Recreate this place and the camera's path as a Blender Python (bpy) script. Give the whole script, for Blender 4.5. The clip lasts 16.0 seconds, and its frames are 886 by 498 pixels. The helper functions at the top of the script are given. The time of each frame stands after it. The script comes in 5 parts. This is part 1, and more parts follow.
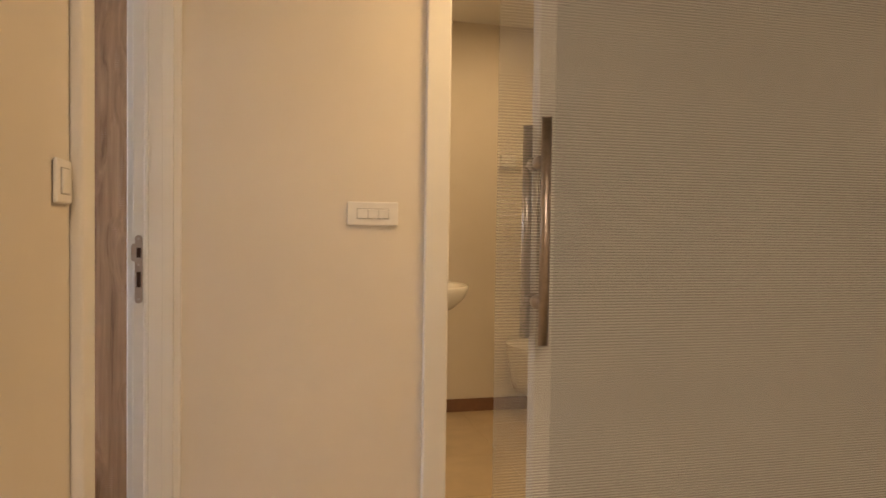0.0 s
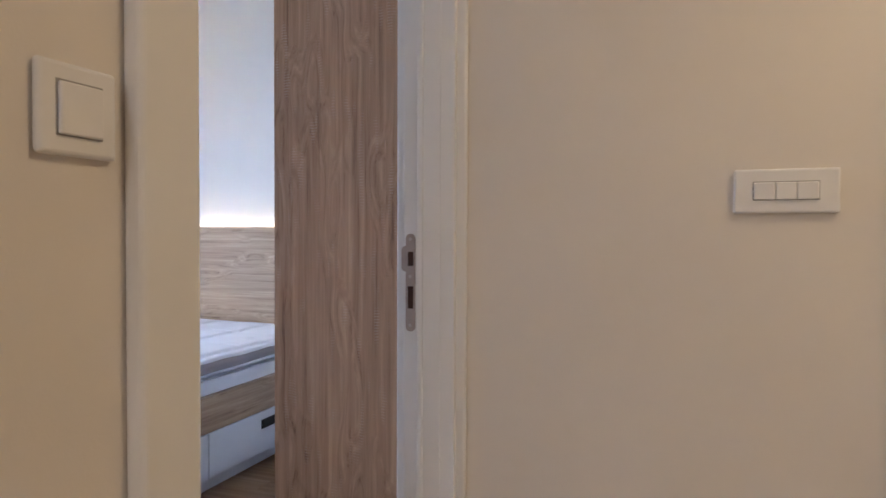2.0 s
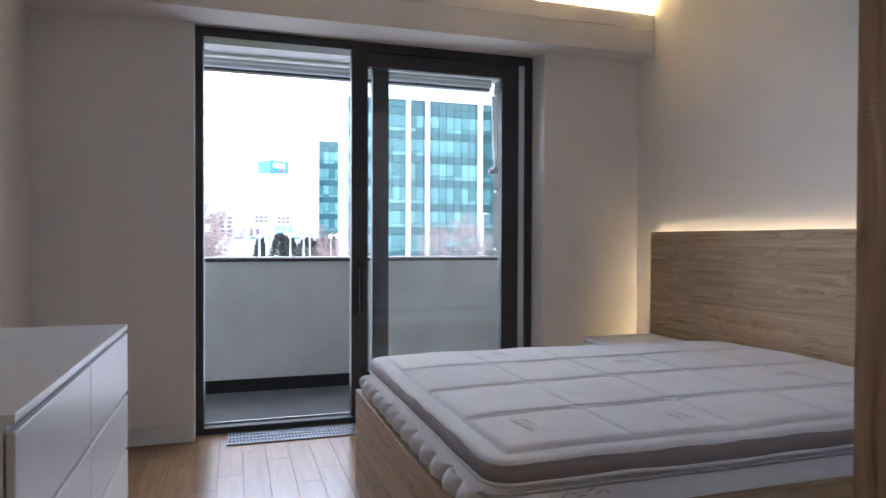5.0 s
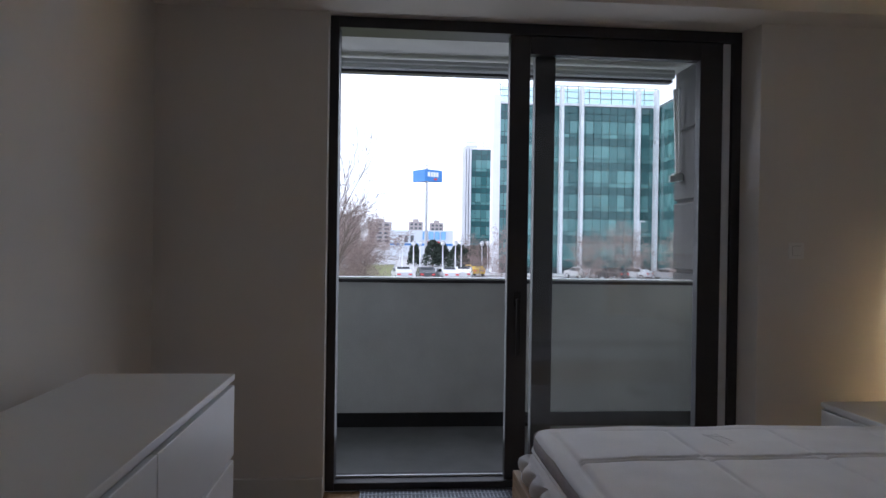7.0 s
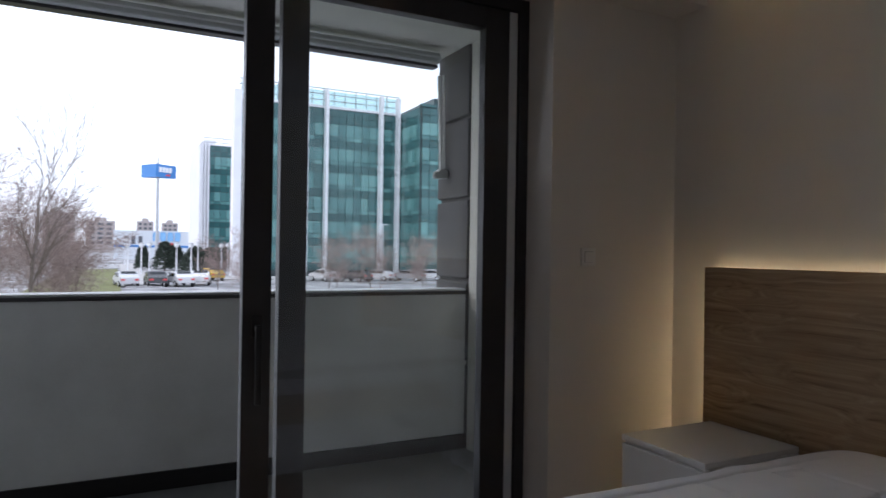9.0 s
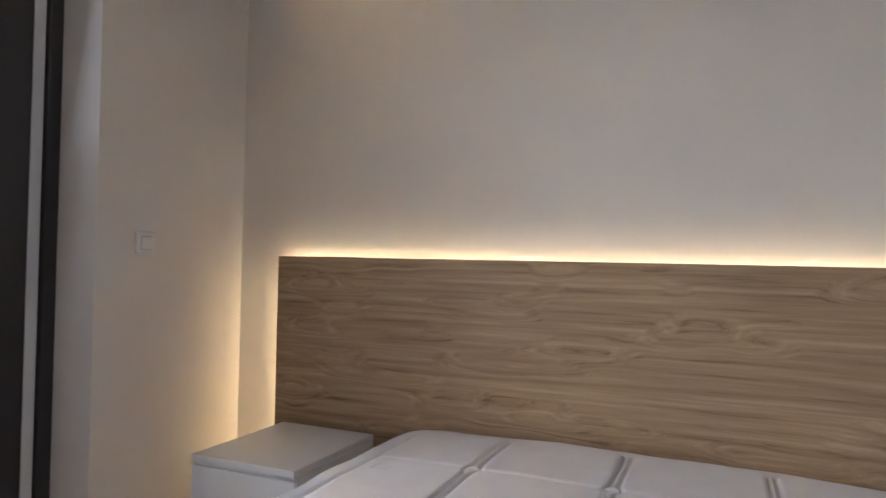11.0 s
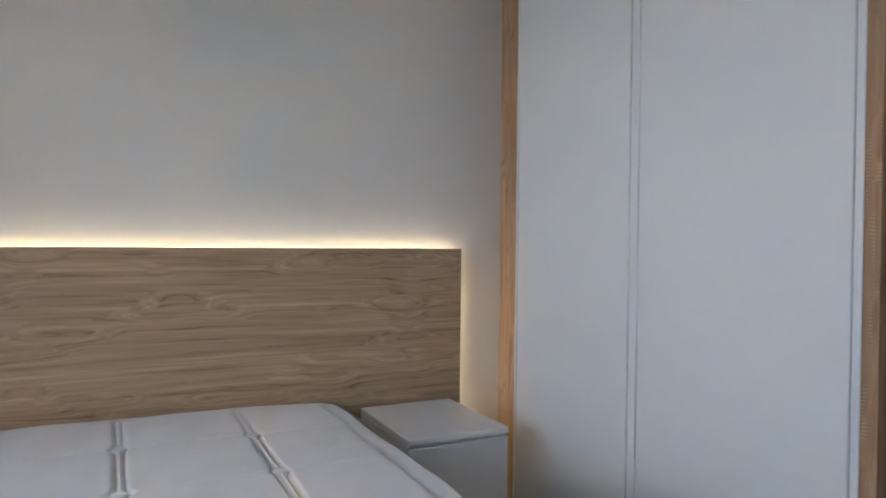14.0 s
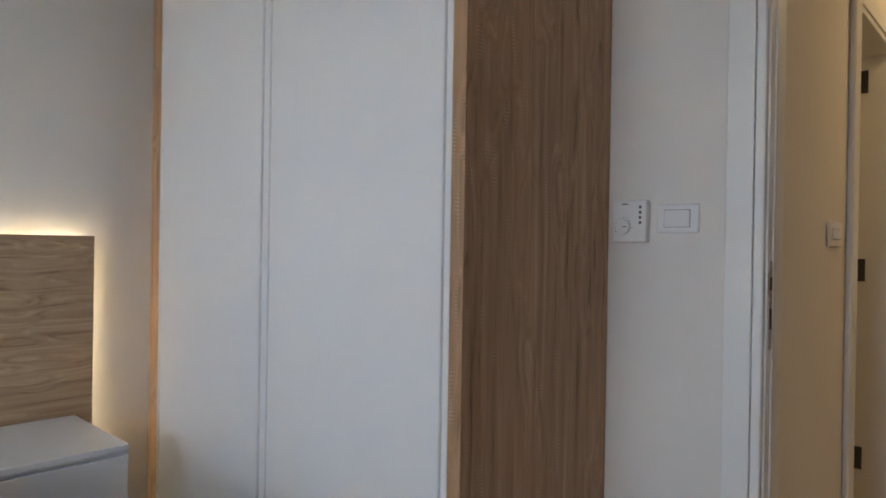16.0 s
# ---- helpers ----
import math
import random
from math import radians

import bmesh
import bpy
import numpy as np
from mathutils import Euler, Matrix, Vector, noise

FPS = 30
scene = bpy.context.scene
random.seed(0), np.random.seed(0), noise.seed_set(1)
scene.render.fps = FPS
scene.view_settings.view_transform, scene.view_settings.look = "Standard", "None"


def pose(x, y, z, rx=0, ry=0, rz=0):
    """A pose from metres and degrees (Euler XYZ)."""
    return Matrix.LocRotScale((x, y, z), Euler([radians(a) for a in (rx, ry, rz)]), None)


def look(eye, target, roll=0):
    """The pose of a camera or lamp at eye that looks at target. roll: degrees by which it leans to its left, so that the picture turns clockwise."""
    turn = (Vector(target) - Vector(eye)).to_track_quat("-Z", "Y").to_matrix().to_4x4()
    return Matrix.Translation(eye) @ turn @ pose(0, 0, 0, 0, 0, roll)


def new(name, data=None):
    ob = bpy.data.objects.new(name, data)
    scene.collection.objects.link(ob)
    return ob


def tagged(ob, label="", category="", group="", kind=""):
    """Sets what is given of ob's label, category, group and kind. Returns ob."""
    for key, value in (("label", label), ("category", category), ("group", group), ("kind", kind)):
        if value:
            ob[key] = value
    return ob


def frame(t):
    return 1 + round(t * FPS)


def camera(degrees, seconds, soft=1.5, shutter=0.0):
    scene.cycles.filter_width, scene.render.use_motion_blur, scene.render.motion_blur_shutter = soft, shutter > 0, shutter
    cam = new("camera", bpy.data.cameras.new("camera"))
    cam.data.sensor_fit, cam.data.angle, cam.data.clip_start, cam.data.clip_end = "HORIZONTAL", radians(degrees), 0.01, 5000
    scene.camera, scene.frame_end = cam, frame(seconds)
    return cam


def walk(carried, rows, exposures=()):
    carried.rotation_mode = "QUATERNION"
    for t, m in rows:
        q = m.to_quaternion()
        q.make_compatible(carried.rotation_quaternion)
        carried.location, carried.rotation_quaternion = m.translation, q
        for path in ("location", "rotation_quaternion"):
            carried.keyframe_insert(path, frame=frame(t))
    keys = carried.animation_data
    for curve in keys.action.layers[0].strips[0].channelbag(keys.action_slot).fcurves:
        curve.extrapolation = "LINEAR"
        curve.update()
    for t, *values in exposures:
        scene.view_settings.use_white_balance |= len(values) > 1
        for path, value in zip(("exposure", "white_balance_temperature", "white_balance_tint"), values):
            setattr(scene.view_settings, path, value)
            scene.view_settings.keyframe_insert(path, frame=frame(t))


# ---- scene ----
cam = camera(68.0, 16.0, soft=1.5, shutter=0.2)
PATH = [
    (0, (0.462, 0.541, 1.18), (0.918, 2.488, 1.124), 0.8),
    (0.5, (0.546, 0.767, 1.176), (0.707, 2.76, 1.122), 0.5),
    (1, (0.59, 0.973, 1.176), (0.387, 2.962, 1.125), 0.3),
    (1.5, (0.586, 1.216, 1.167), (0.102, 3.156, 1.118), 0.3),
    (2, (0.568, 1.438, 1.152), (-0.124, 3.314, 1.107), 0.2),
    (2.5, (0.509, 1.649, 1.145), (-0.406, 3.427, 1.103), 0.2),
    (3, (0.393, 1.847, 1.132), (-0.716, 3.511, 1.093), 0.5),
    (3.5, (0.299, 2.007, 1.132), (-0.988, 3.537, 1.096), 0.5),
    (4, (0.256, 2.169, 1.144), (-1.299, 3.427, 1.11), 0.0),
    (4.5, (0.202, 2.259, 1.152), (-1.576, 3.175, 1.123), 0.1),
    (5, (0.094, 2.317, 1.138), (-1.812, 2.925, 1.11), 0.2),
    (5.2, (0.041, 2.337, 1.146), (-1.895, 2.839, 1.118), 0.1),
    (7.3, (-0.786, 2.437, 1.23), (-2.78, 2.596, 1.221), 0.85),
    (7.5, (-0.882, 2.457, 1.224), (-2.872, 2.652, 1.216), 0.85),
    (8, (-1.11, 2.526, 1.236), (-3.076, 2.891, 1.23), 0.75),
    (8.5, (-1.329, 2.579, 1.234), (-3.24, 3.17, 1.235), 0.75),
    (9, (-1.495, 2.593, 1.242), (-3.283, 3.489, 1.25), 0.85),
    (9.5, (-1.639, 2.661, 1.214), (-3.258, 3.834, 1.233), 0.75),
    (10, (-1.761, 2.732, 1.195), (-3.136, 4.183, 1.22), 0.85),
    (10.2, (-1.787, 2.742, 1.186), (-3.047, 4.294, 1.221), 1.05),
    (12.3, (-2.038, 2.557, 1.225), (-2.11, 4.555, 1.218), 0.6),
    (12.5, (-2.065, 2.514, 1.237), (-2.031, 4.513, 1.224), 0.5),
    (13, (-2.121, 2.443, 1.255), (-1.788, 4.415, 1.236), 0.5),
    (13.5, (-2.161, 2.384, 1.253), (-1.511, 4.275, 1.228), 0.7),
    (14, (-2.151, 2.328, 1.23), (-1.257, 4.117, 1.203), 0.6),
    (14.5, (-2.081, 2.294, 1.2), (-0.991, 3.971, 1.184), 0.6),
    (15, (-1.951, 2.268, 1.195), (-0.711, 3.837, 1.175), 0.6),
    (15.5, (-1.818, 2.255, 1.189), (-0.471, 3.733, 1.175), 0.7),
    (16, (-1.694, 2.274, 1.176), (-0.228, 3.634, 1.167), 0.9),
]
# stops by which the picture brightens or darkens on the way, white balance in kelvin, tint
EXPOSURES = [(0.0, 3.22, 6300, 20), (0.5, 3.15, 5800, 20), (1.0, 3.05, 5250, 21), (1.5, 3.0, 5000, 21), (2.5, 2.85, 4850, 17), (3.5, 2.6, 4850, 18), (4.2, 2.45, 5200, 20),
             (4.6, 2.3, 5400, 20), (5.0, 1.75, 5700, 20), (6.0, 0.95, 5900, 18), (7.5, 0.15, 5950, 19), (9.0, 0.1, 6100, 18), (9.5, 0.7, 6300, 22), (10.2, 1.5, 6500, 23),
             (12.3, 1.98, 5300, 14), (13.0, 1.95, 5350, 15), (14.0, 1.88, 5600, 14), (16.0, 1.92, 5850, 14)]
HALL_W, BATH_W, LIVING_W, WINDOW_W = 1.85, 0.95, 4.1, 4.6
LED_S, COVE_S = 8.0, 42.0
walk(cam, [(t, look(e, g, r)) for t, e, g, r in PATH], EXPOSURES)

# ---- world, sun and lamps ----
world = bpy.data.worlds.new("overcast_sky")
scene.world = world
world.use_nodes = True
wn, wl = world.node_tree.nodes, world.node_tree.links
wn.clear()
w_out = wn.new("ShaderNodeOutputWorld")
w_bg = wn.new("ShaderNodeBackground")
w_sky = wn.new("ShaderNodeTexSky")
w_sky.sky_type = "NISHITA"
w_sky.sun_disc = False
w_sky.sun_elevation = radians(32)
w_sky.sun_rotation = radians(200)
w_sky.air_density, w_sky.dust_density, w_sky.ozone_density = 1.0, 6.0, 1.0
w_mix = wn.new("ShaderNodeMixRGB")
w_mix.inputs[0].default_value = 0.8
w_mix.inputs[2].default_value = (11.0, 11.9, 12.8, 1)
wl.new(w_sky.outputs[0], w_mix.inputs[1])
wl.new(w_mix.outputs[0], w_bg.inputs[0])
wl.new(w_bg.outputs[0], w_out.inputs[0])
w_bg.inputs[1].default_value = 0.14

sun = bpy.data.lights.new("sun", "SUN")
sun.energy, sun.angle, sun.color = 0.9, radians(20), (1.0, 0.97, 0.92)
new("sun", sun).matrix_world = look((20, -40, 40), (0, 0, 0))


def area_lamp(name, eye, target, sx, sy, watts, colour):
    la = bpy.data.lights.new(name, "AREA")
    la.shape, la.size, la.size_y, la.energy, la.color = "RECTANGLE", sx, sy, watts, colour
    ob = new(name, la)
    ob.matrix_world = look(eye, target)
    return ob


WARM = (1.0, 0.66, 0.28)
area_lamp("hall_lamp", (1.55, 2.2, 2.48), (1.55, 2.201, 0), 0.5, 0.4, HALL_W, WARM)
area_lamp("bathroom_lamp", (1.6, 3.8, 2.47), (1.6, 3.801, 0), 0.3, 0.3, BATH_W, (1.0, 0.66, 0.29))
# unseen fill light, added to brighten the glass door and the partition
area_lamp("living_room_fill", (0.28, -1.3, 2.48), (0.28, -1.301, 0), 0.3, 0.9, LIVING_W, (1.0, 0.78, 0.52))
# lamp added in the balcony door opening, on top of the sky's own light
area_lamp("daylight_fill", (-4.08, 3.17, 1.2), (-2.0, 2.98, 0.9), 2.0, 2.1, WINDOW_W, (0.88, 0.94, 1.0)).data.spread = radians(135)

# ---- materials ----


def material(name):
    m = bpy.data.materials.new(name)
    m.use_nodes = True
    return m, m.node_tree.nodes, m.node_tree.links, m.node_tree.nodes["Principled BSDF"]


def coords(nt, ln, scale, obj=True):
    tc = nt.new("ShaderNodeTexCoord")
    mp = nt.new("ShaderNodeMapping")
    mp.inputs["Scale"].default_value = scale
    ln.new(tc.outputs["Object" if obj else "Generated"], mp.inputs[0])
    return mp.outputs[0]


def noise_node(nt, ln, vec, scale, detail=4.0, rough=0.55):
    n = nt.new("ShaderNodeTexNoise")
    n.inputs["Scale"].default_value, n.inputs["Detail"].default_value, n.inputs["Roughness"].default_value = scale, detail, rough
    ln.new(vec, n.inputs["Vector"])
    return n.outputs["Fac"]


def ramp(nt, ln, fac, stops):
    r = nt.new("ShaderNodeValToRGB")
    while len(r.color_ramp.elements) < len(stops):
        r.color_ramp.elements.new(0.5)
    for e, (p, c) in zip(r.color_ramp.elements, stops):
        e.position, e.color = p, (*c, 1)
    ln.new(fac, r.inputs[0])
    return r.outputs[0]


def bump(nt, ln, bsdf, height, strength, dist):
    b = nt.new("ShaderNodeBump")
    b.inputs["Strength"].default_value, b.inputs["Distance"].default_value = strength, dist
    ln.new(height, b.inputs["Height"])
    ln.new(b.outputs[0], bsdf.inputs["Normal"])


def plain(name, col, rough=0.5, metal=0.0, vary=0.06, scale=6.0, bump_s=0.0, bump_scale=200.0, spec=0.5):
    """A painted or solid surface with slight stains and a fine relief."""
    m, nt, ln, bs = material(name)
    v = coords(nt, ln, (1, 1, 1))
    f = noise_node(nt, ln, v, scale, 6.0, 0.6)
    lo = tuple(c * (1 - vary) for c in col)
    hi = tuple(min(1, c * (1 + vary)) for c in col)
    ln.new(ramp(nt, ln, f, [(0.3, lo), (0.7, hi)]), bs.inputs["Base Color"])
    bs.inputs["Roughness"].default_value, bs.inputs["Metallic"].default_value = rough, metal
    bs.inputs["Specular IOR Level"].default_value = spec
    if bump_s:
        bump(nt, ln, bs, noise_node(nt, ln, v, bump_scale, 3.0), bump_s, 0.002)
    return m


def oak(name, along, light=1.0, marks=0.55, warm=1.0, blue=1.0):
    """Light saw-cut oak decor: grain runs along the given axis (0, 1 or 2)."""
    m, nt, ln, bs = material(name)
    sc = [52.0, 52.0, 52.0]
    sc[along] = 1.5
    v = coords(nt, ln, sc)
    warp = noise_node(nt, ln, coords(nt, ln, [1.2 if i == along else 6.0 for i in range(3)]), 1.0, 3.0)
    add = nt.new("ShaderNodeVectorMath")
    add.operation = "MULTIPLY_ADD"
    wv = nt.new("ShaderNodeCombineXYZ")
    for i in range(3):
        ln.new(warp, wv.inputs[i])
    add.inputs[1].default_value = [0.0 if i == along else 1.0 for i in range(3)]
    # mostly straight grain, with scattered places where it swirls
    swirl = noise_node(nt, ln, coords(nt, ln, [2.4 if i == along else 9.0 for i in range(3)]), 1.0, 1.0)
    amt = ramp(nt, ln, swirl, [(0.50, (0.10, 0.10, 0.10)), (0.68, (1.0, 1.0, 1.0))])
    force = nt.new("ShaderNodeVectorMath")
    force.operation = "SCALE"
    ln.new(wv.outputs[0], force.inputs[0])
    sm = nt.new("ShaderNodeMath")
    sm.operation = "MULTIPLY"
    sm.inputs[1].default_value = 4.5
    ln.new(amt, sm.inputs[0])
    ln.new(sm.outputs[0], force.inputs["Scale"])
    ln.new(force.outputs[0], add.inputs[0])
    grain = noise_node(nt, ln, add.outputs[0], 1.0, 8.0, 0.66)
    wb = warm * warm * blue
    base = ramp(nt, ln, grain, [(0.31, (0.19 * light, 0.125 * light * warm, 0.082 * light * wb)), (0.42, (0.32 * light, 0.23 * light * warm, 0.158 * light * wb)),
                                (0.55, (0.39 * light, 0.29 * light * warm, 0.207 * light * wb)), (0.69, (0.48 * light, 0.375 * light * warm, 0.28 * light * wb))])
    # glued boards: each its own tone, with straight joints between them
    tcb = nt.new("ShaderNodeTexCoord")
    sepb = nt.new("ShaderNodeSeparateXYZ")
    ln.new(tcb.outputs["Object"], sepb.inputs[0])
    crossv = nt.new("ShaderNodeMath")
    crossv.operation = "ADD"
    ln.new(sepb.outputs[0 if along == 2 else 2], crossv.inputs[0])
    if along == 2:
        ln.new(sepb.outputs[1], crossv.inputs[1])
    else:
        crossv.inputs[1].default_value = 0.0
    bm_ = nt.new("ShaderNodeMath")
    bm_.operation = "MULTIPLY"
    bm_.inputs[1].default_value = 9.0
    ln.new(crossv.outputs[0], bm_.inputs[0])
    bf = nt.new("ShaderNodeMath")
    bf.operation = "FLOOR"
    ln.new(bm_.outputs[0], bf.inputs[0])
    wn_ = nt.new("ShaderNodeTexWhiteNoise")
    wn_.noise_dimensions = "1D"
    ln.new(bf.outputs[0], wn_.inputs["W"])
    shift = nt.new("ShaderNodeVectorMath")
    shift.operation = "MULTIPLY_ADD"
    ln.new(wn_.outputs["Color"], shift.inputs[0])
    shift.inputs[1].default_value = [9.0 if i == along else 3.0 for i in range(3)]
    ln.new(v, shift.inputs[2])
    ln.new(shift.outputs[0], add.inputs[2])
    mul = nt.new("ShaderNodeMixRGB")
    mul.blend_type = "MULTIPLY"
    mul.inputs[0].default_value = 1.0
    ln.new(base, mul.inputs[1])
    ln.new(ramp(nt, ln, wn_.outputs["Value"], [(0.0, (0.86, 0.85, 0.84)), (1.0, (1.08, 1.08, 1.08))]), mul.inputs[2])
    # short pale saw marks across the grain
    sway = noise_node(nt, ln, coords(nt, ln, [4.0 if i == along else 30.0 for i in range(3)]), 1.0, 2.0)
    sw = nt.new("ShaderNodeMath")
    sw.operation = "MULTIPLY"
    sw.inputs[1].default_value = 9.0
    ln.new(sway, sw.inputs[0])
    ph = nt.new("ShaderNodeMath")
    ph.operation = "MULTIPLY_ADD"
    ph.inputs[1].default_value = 2 * math.pi / 0.0085
    ln.new(sepb.outputs[along], ph.inputs[0])
    ln.new(sw.outputs[0], ph.inputs[2])
    sn = nt.new("ShaderNodeMath")
    sn.operation = "SINE"
    ln.new(ph.outputs[0], sn.inputs[0])
    ticks = sn.outputs[0]
    where = noise_node(nt, ln, coords(nt, ln, [7.0 if i == along else 42.0 for i in range(3)]), 1.0, 2.0)
    tm = nt.new("ShaderNodeMath")
    tm.operation = "MULTIPLY"
    ln.new(ramp(nt, ln, ticks, [(0.25, (0, 0, 0)), (0.85, (1, 1, 1))]), tm.inputs[0])
    ln.new(ramp(nt, ln, where, [(0.56, (0, 0, 0)), (0.68, (marks, marks, marks))]), tm.inputs[1])
    mx = nt.new("ShaderNodeMixRGB")
    mx.inputs[2].default_value = (0.56 * light, 0.45 * light, 0.36 * light, 1)
    ln.new(tm.outputs[0], mx.inputs[0])
    ln.new(mul.outputs[0], mx.inputs[1])
    ln.new(mx.outputs[0], bs.inputs["Base Color"])
    bs.inputs["Roughness"].default_value = 0.52
    bs.inputs["Specular IOR Level"].default_value = 0.35
    bump(nt, ln, bs, grain, 0.25, 0.0015)
    return m


def parquet():
    """Satin oak strip, a tone of its own for every piece."""
    m, nt, ln, bs = material("oak_parquet")
    info = nt.new("ShaderNodeObjectInfo")
    v = coords(nt, ln, (2.0, 45.0, 45.0))
    off = nt.new("ShaderNodeVectorMath")
    off.operation = "ADD"
    comb = nt.new("ShaderNodeCombineXYZ")
    mm = nt.new("ShaderNodeMath")
    mm.operation = "MULTIPLY"
    mm.inputs[1].default_value = 37.0
    ln.new(info.outputs["Random"], mm.inputs[0])
    ln.new(mm.outputs[0], comb.inputs[0])
    ln.new(comb.outputs[0], off.inputs[1])
    ln.new(v, off.inputs[0])
    g = noise_node(nt, ln, off.outputs[0], 1.0, 5.0)
    base = ramp(nt, ln, g, [(0.3, (0.30, 0.175, 0.085)), (0.7, (0.40, 0.25, 0.13))])
    tone = ramp(nt, ln, info.outputs["Random"], [(0.0, (0.86, 0.83, 0.80)), (1.0, (1.06, 1.06, 1.05))])
    mul = nt.new("ShaderNodeMixRGB")
    mul.blend_type = "MULTIPLY"
    mul.inputs[0].default_value = 1.0
    ln.new(base, mul.inputs[1])
    ln.new(tone, mul.inputs[2])
    ln.new(mul.outputs[0], bs.inputs["Base Color"])
    bs.inputs["Roughness"].default_value = 0.24
    bump(nt, ln, bs, g, 0.08, 0.001)
    return m


def glass(name, tint, rough=0.0):
    m, nt, ln, bs = material(name)
    out = nt["Material Output"]
    tr = nt.new("ShaderNodeBsdfTransparent")
    tr.inputs[0].default_value = (*tint, 1)
    gl = nt.new("ShaderNodeBsdfGlossy")
    gl.inputs["Roughness"].default_value = rough
    fr = nt.new("ShaderNodeFresnel")
    fr.inputs[0].default_value = 1.5
    mx = nt.new("ShaderNodeMixShader")
    ln.new(fr.outputs[0], mx.inputs[0])
    ln.new(tr.outputs[0], mx.inputs[1])
    ln.new(gl.outputs[0], mx.inputs[2])
    ln.new(mx.outputs[0], out.inputs[0])
    return m


def striped_glass():
    """Clear pane with fine sandblasted horizontal stripes."""
    m, nt, ln, bs = material("striped_sandblasted_glass")
    out = nt["Material Output"]
    tc = nt.new("ShaderNodeTexCoord")
    sep = nt.new("ShaderNodeSeparateXYZ")
    ln.new(tc.outputs["Object"], sep.inputs[0])
    fr = nt.new("ShaderNodeMath")
    fr.operation = "MULTIPLY"
    fr.inputs[1].default_value = 1 / 0.0056
    ln.new(sep.outputs[2], fr.inputs[0])
    fc = nt.new("ShaderNodeMath")
    fc.operation = "FRACT"
    ln.new(fr.outputs[0], fc.inputs[0])
    lt = nt.new("ShaderNodeMath")
    lt.operation = "LESS_THAN"
    lt.inputs[1].default_value = 0.5
    ln.new(fc.outputs[0], lt.inputs[0])
    # the stripes begin a little in from the edge
    gx = nt.new("ShaderNodeMapRange")
    gx.inputs["From Min"].default_value, gx.inputs["From Max"].default_value = 0.010, 0.030
    gx.inputs["To Min"].default_value, gx.inputs["To Max"].default_value = 0.0, 0.3
    ln.new(sep.outputs[0], gx.inputs[0])
    fac = nt.new("ShaderNodeMath")
    fac.operation = "MULTIPLY"
    ln.new(lt.outputs[0], fac.inputs[0])
    ln.new(gx.outputs[0], fac.inputs[1])
    tr = nt.new("ShaderNodeBsdfTransparent")
    tr.inputs[0].default_value = (0.95, 0.955, 0.945, 1)
    bs.inputs["Base Color"].default_value = (0.74, 0.74, 0.72, 1)
    bs.inputs["Roughness"].default_value = 0.7
    tl = nt.new("ShaderNodeBsdfTranslucent")
    tl.inputs[0].default_value = (0.64, 0.64, 0.63, 1)
    ms = nt.new("ShaderNodeMixShader")
    ms.inputs[0].default_value = 0.22
    ln.new(bs.outputs[0], ms.inputs[1])
    ln.new(tl.outputs[0], ms.inputs[2])
    mx = nt.new("ShaderNodeMixShader")
    ln.new(fac.outputs[0], mx.inputs[0])
    ln.new(tr.outputs[0], mx.inputs[1])
    ln.new(ms.outputs[0], mx.inputs[2])
    ln.new(mx.outputs[0], out.inputs[0])
    return m


def glow(name, col, strength):
    m, nt, ln, bs = material(name)
    bs.inputs["Base Color"].default_value = (*col, 1)
    bs.inputs["Emission Color"].default_value = (*col, 1)
    bs.inputs["Emission Strength"].default_value = strength
    return m


def facade_glass(name, dark, pale, rough=0.12):
    """Tinted curtain-wall glass; each panel its own shade."""
    m, nt, ln, bs = material(name)
    info = nt.new("ShaderNodeObjectInfo")
    v = coords(nt, ln, (0.5, 0.5, 0.5))
    f = noise_node(nt, ln, v, 1.0, 2.0)
    ad = nt.new("ShaderNodeMath")
    ad.operation = "MULTIPLY_ADD"
    ad.inputs[1].default_value = 0.3
    ln.new(f, ad.inputs[0])
    ln.new(info.outputs["Random"], ad.inputs[2])
    ln.new(ramp(nt, ln, ad.outputs[0], [(0.2, dark), (1.1, pale)]), bs.inputs["Base Color"])
    bs.inputs["Roughness"].default_value = rough
    return m


M_WALL = plain("white_wall_paint", (0.76, 0.72, 0.67), 0.85, vary=0.025, scale=2.0, bump_s=0.12, bump_scale=260)
M_HALLWALL = plain("cream_wall_paint", (0.76, 0.71, 0.63), 0.82, vary=0.025, scale=2.0, bump_s=0.12, bump_scale=260)
M_PART = plain("grey_green_wall_paint", (0.57, 0.57, 0.55), 0.85, vary=0.03, scale=2.0, bump_s=0.1, bump_scale=260)
M_CEIL = plain("ceiling_paint", (0.80, 0.79, 0.77), 0.9, vary=0.02, scale=1.5)
M_FRAME = plain("white_door_lacquer", (0.78, 0.77, 0.74), 0.38, vary=0.02, scale=3)
M_WHITE = plain("white_furniture_lacquer", (0.76, 0.76, 0.76), 0.33, vary=0.015, scale=3)
M_PLASTIC = plain("white_plastic", (0.80, 0.79, 0.77), 0.3, vary=0.02, scale=20)
M_GAP = plain("shadow_gap_grey", (0.10, 0.10, 0.10), 0.7)
M_JOINT = plain("pale_joint_grey", (0.34, 0.33, 0.32), 0.7)
M_BLACK = plain("black_plastic", (0.012, 0.012, 0.013), 0.45)
M_OAKV = oak("sonoma_oak_vertical", 2, 1.16, 0.40, 0.84, 0.93)
M_OAKH = oak("sonoma_oak_horizontal", 0, 1.2, 0.0, 0.955, 0.88)
M_OAKY = oak("sonoma_oak_lengthwise", 1, 1.12, 0.0, 0.955, 0.88)
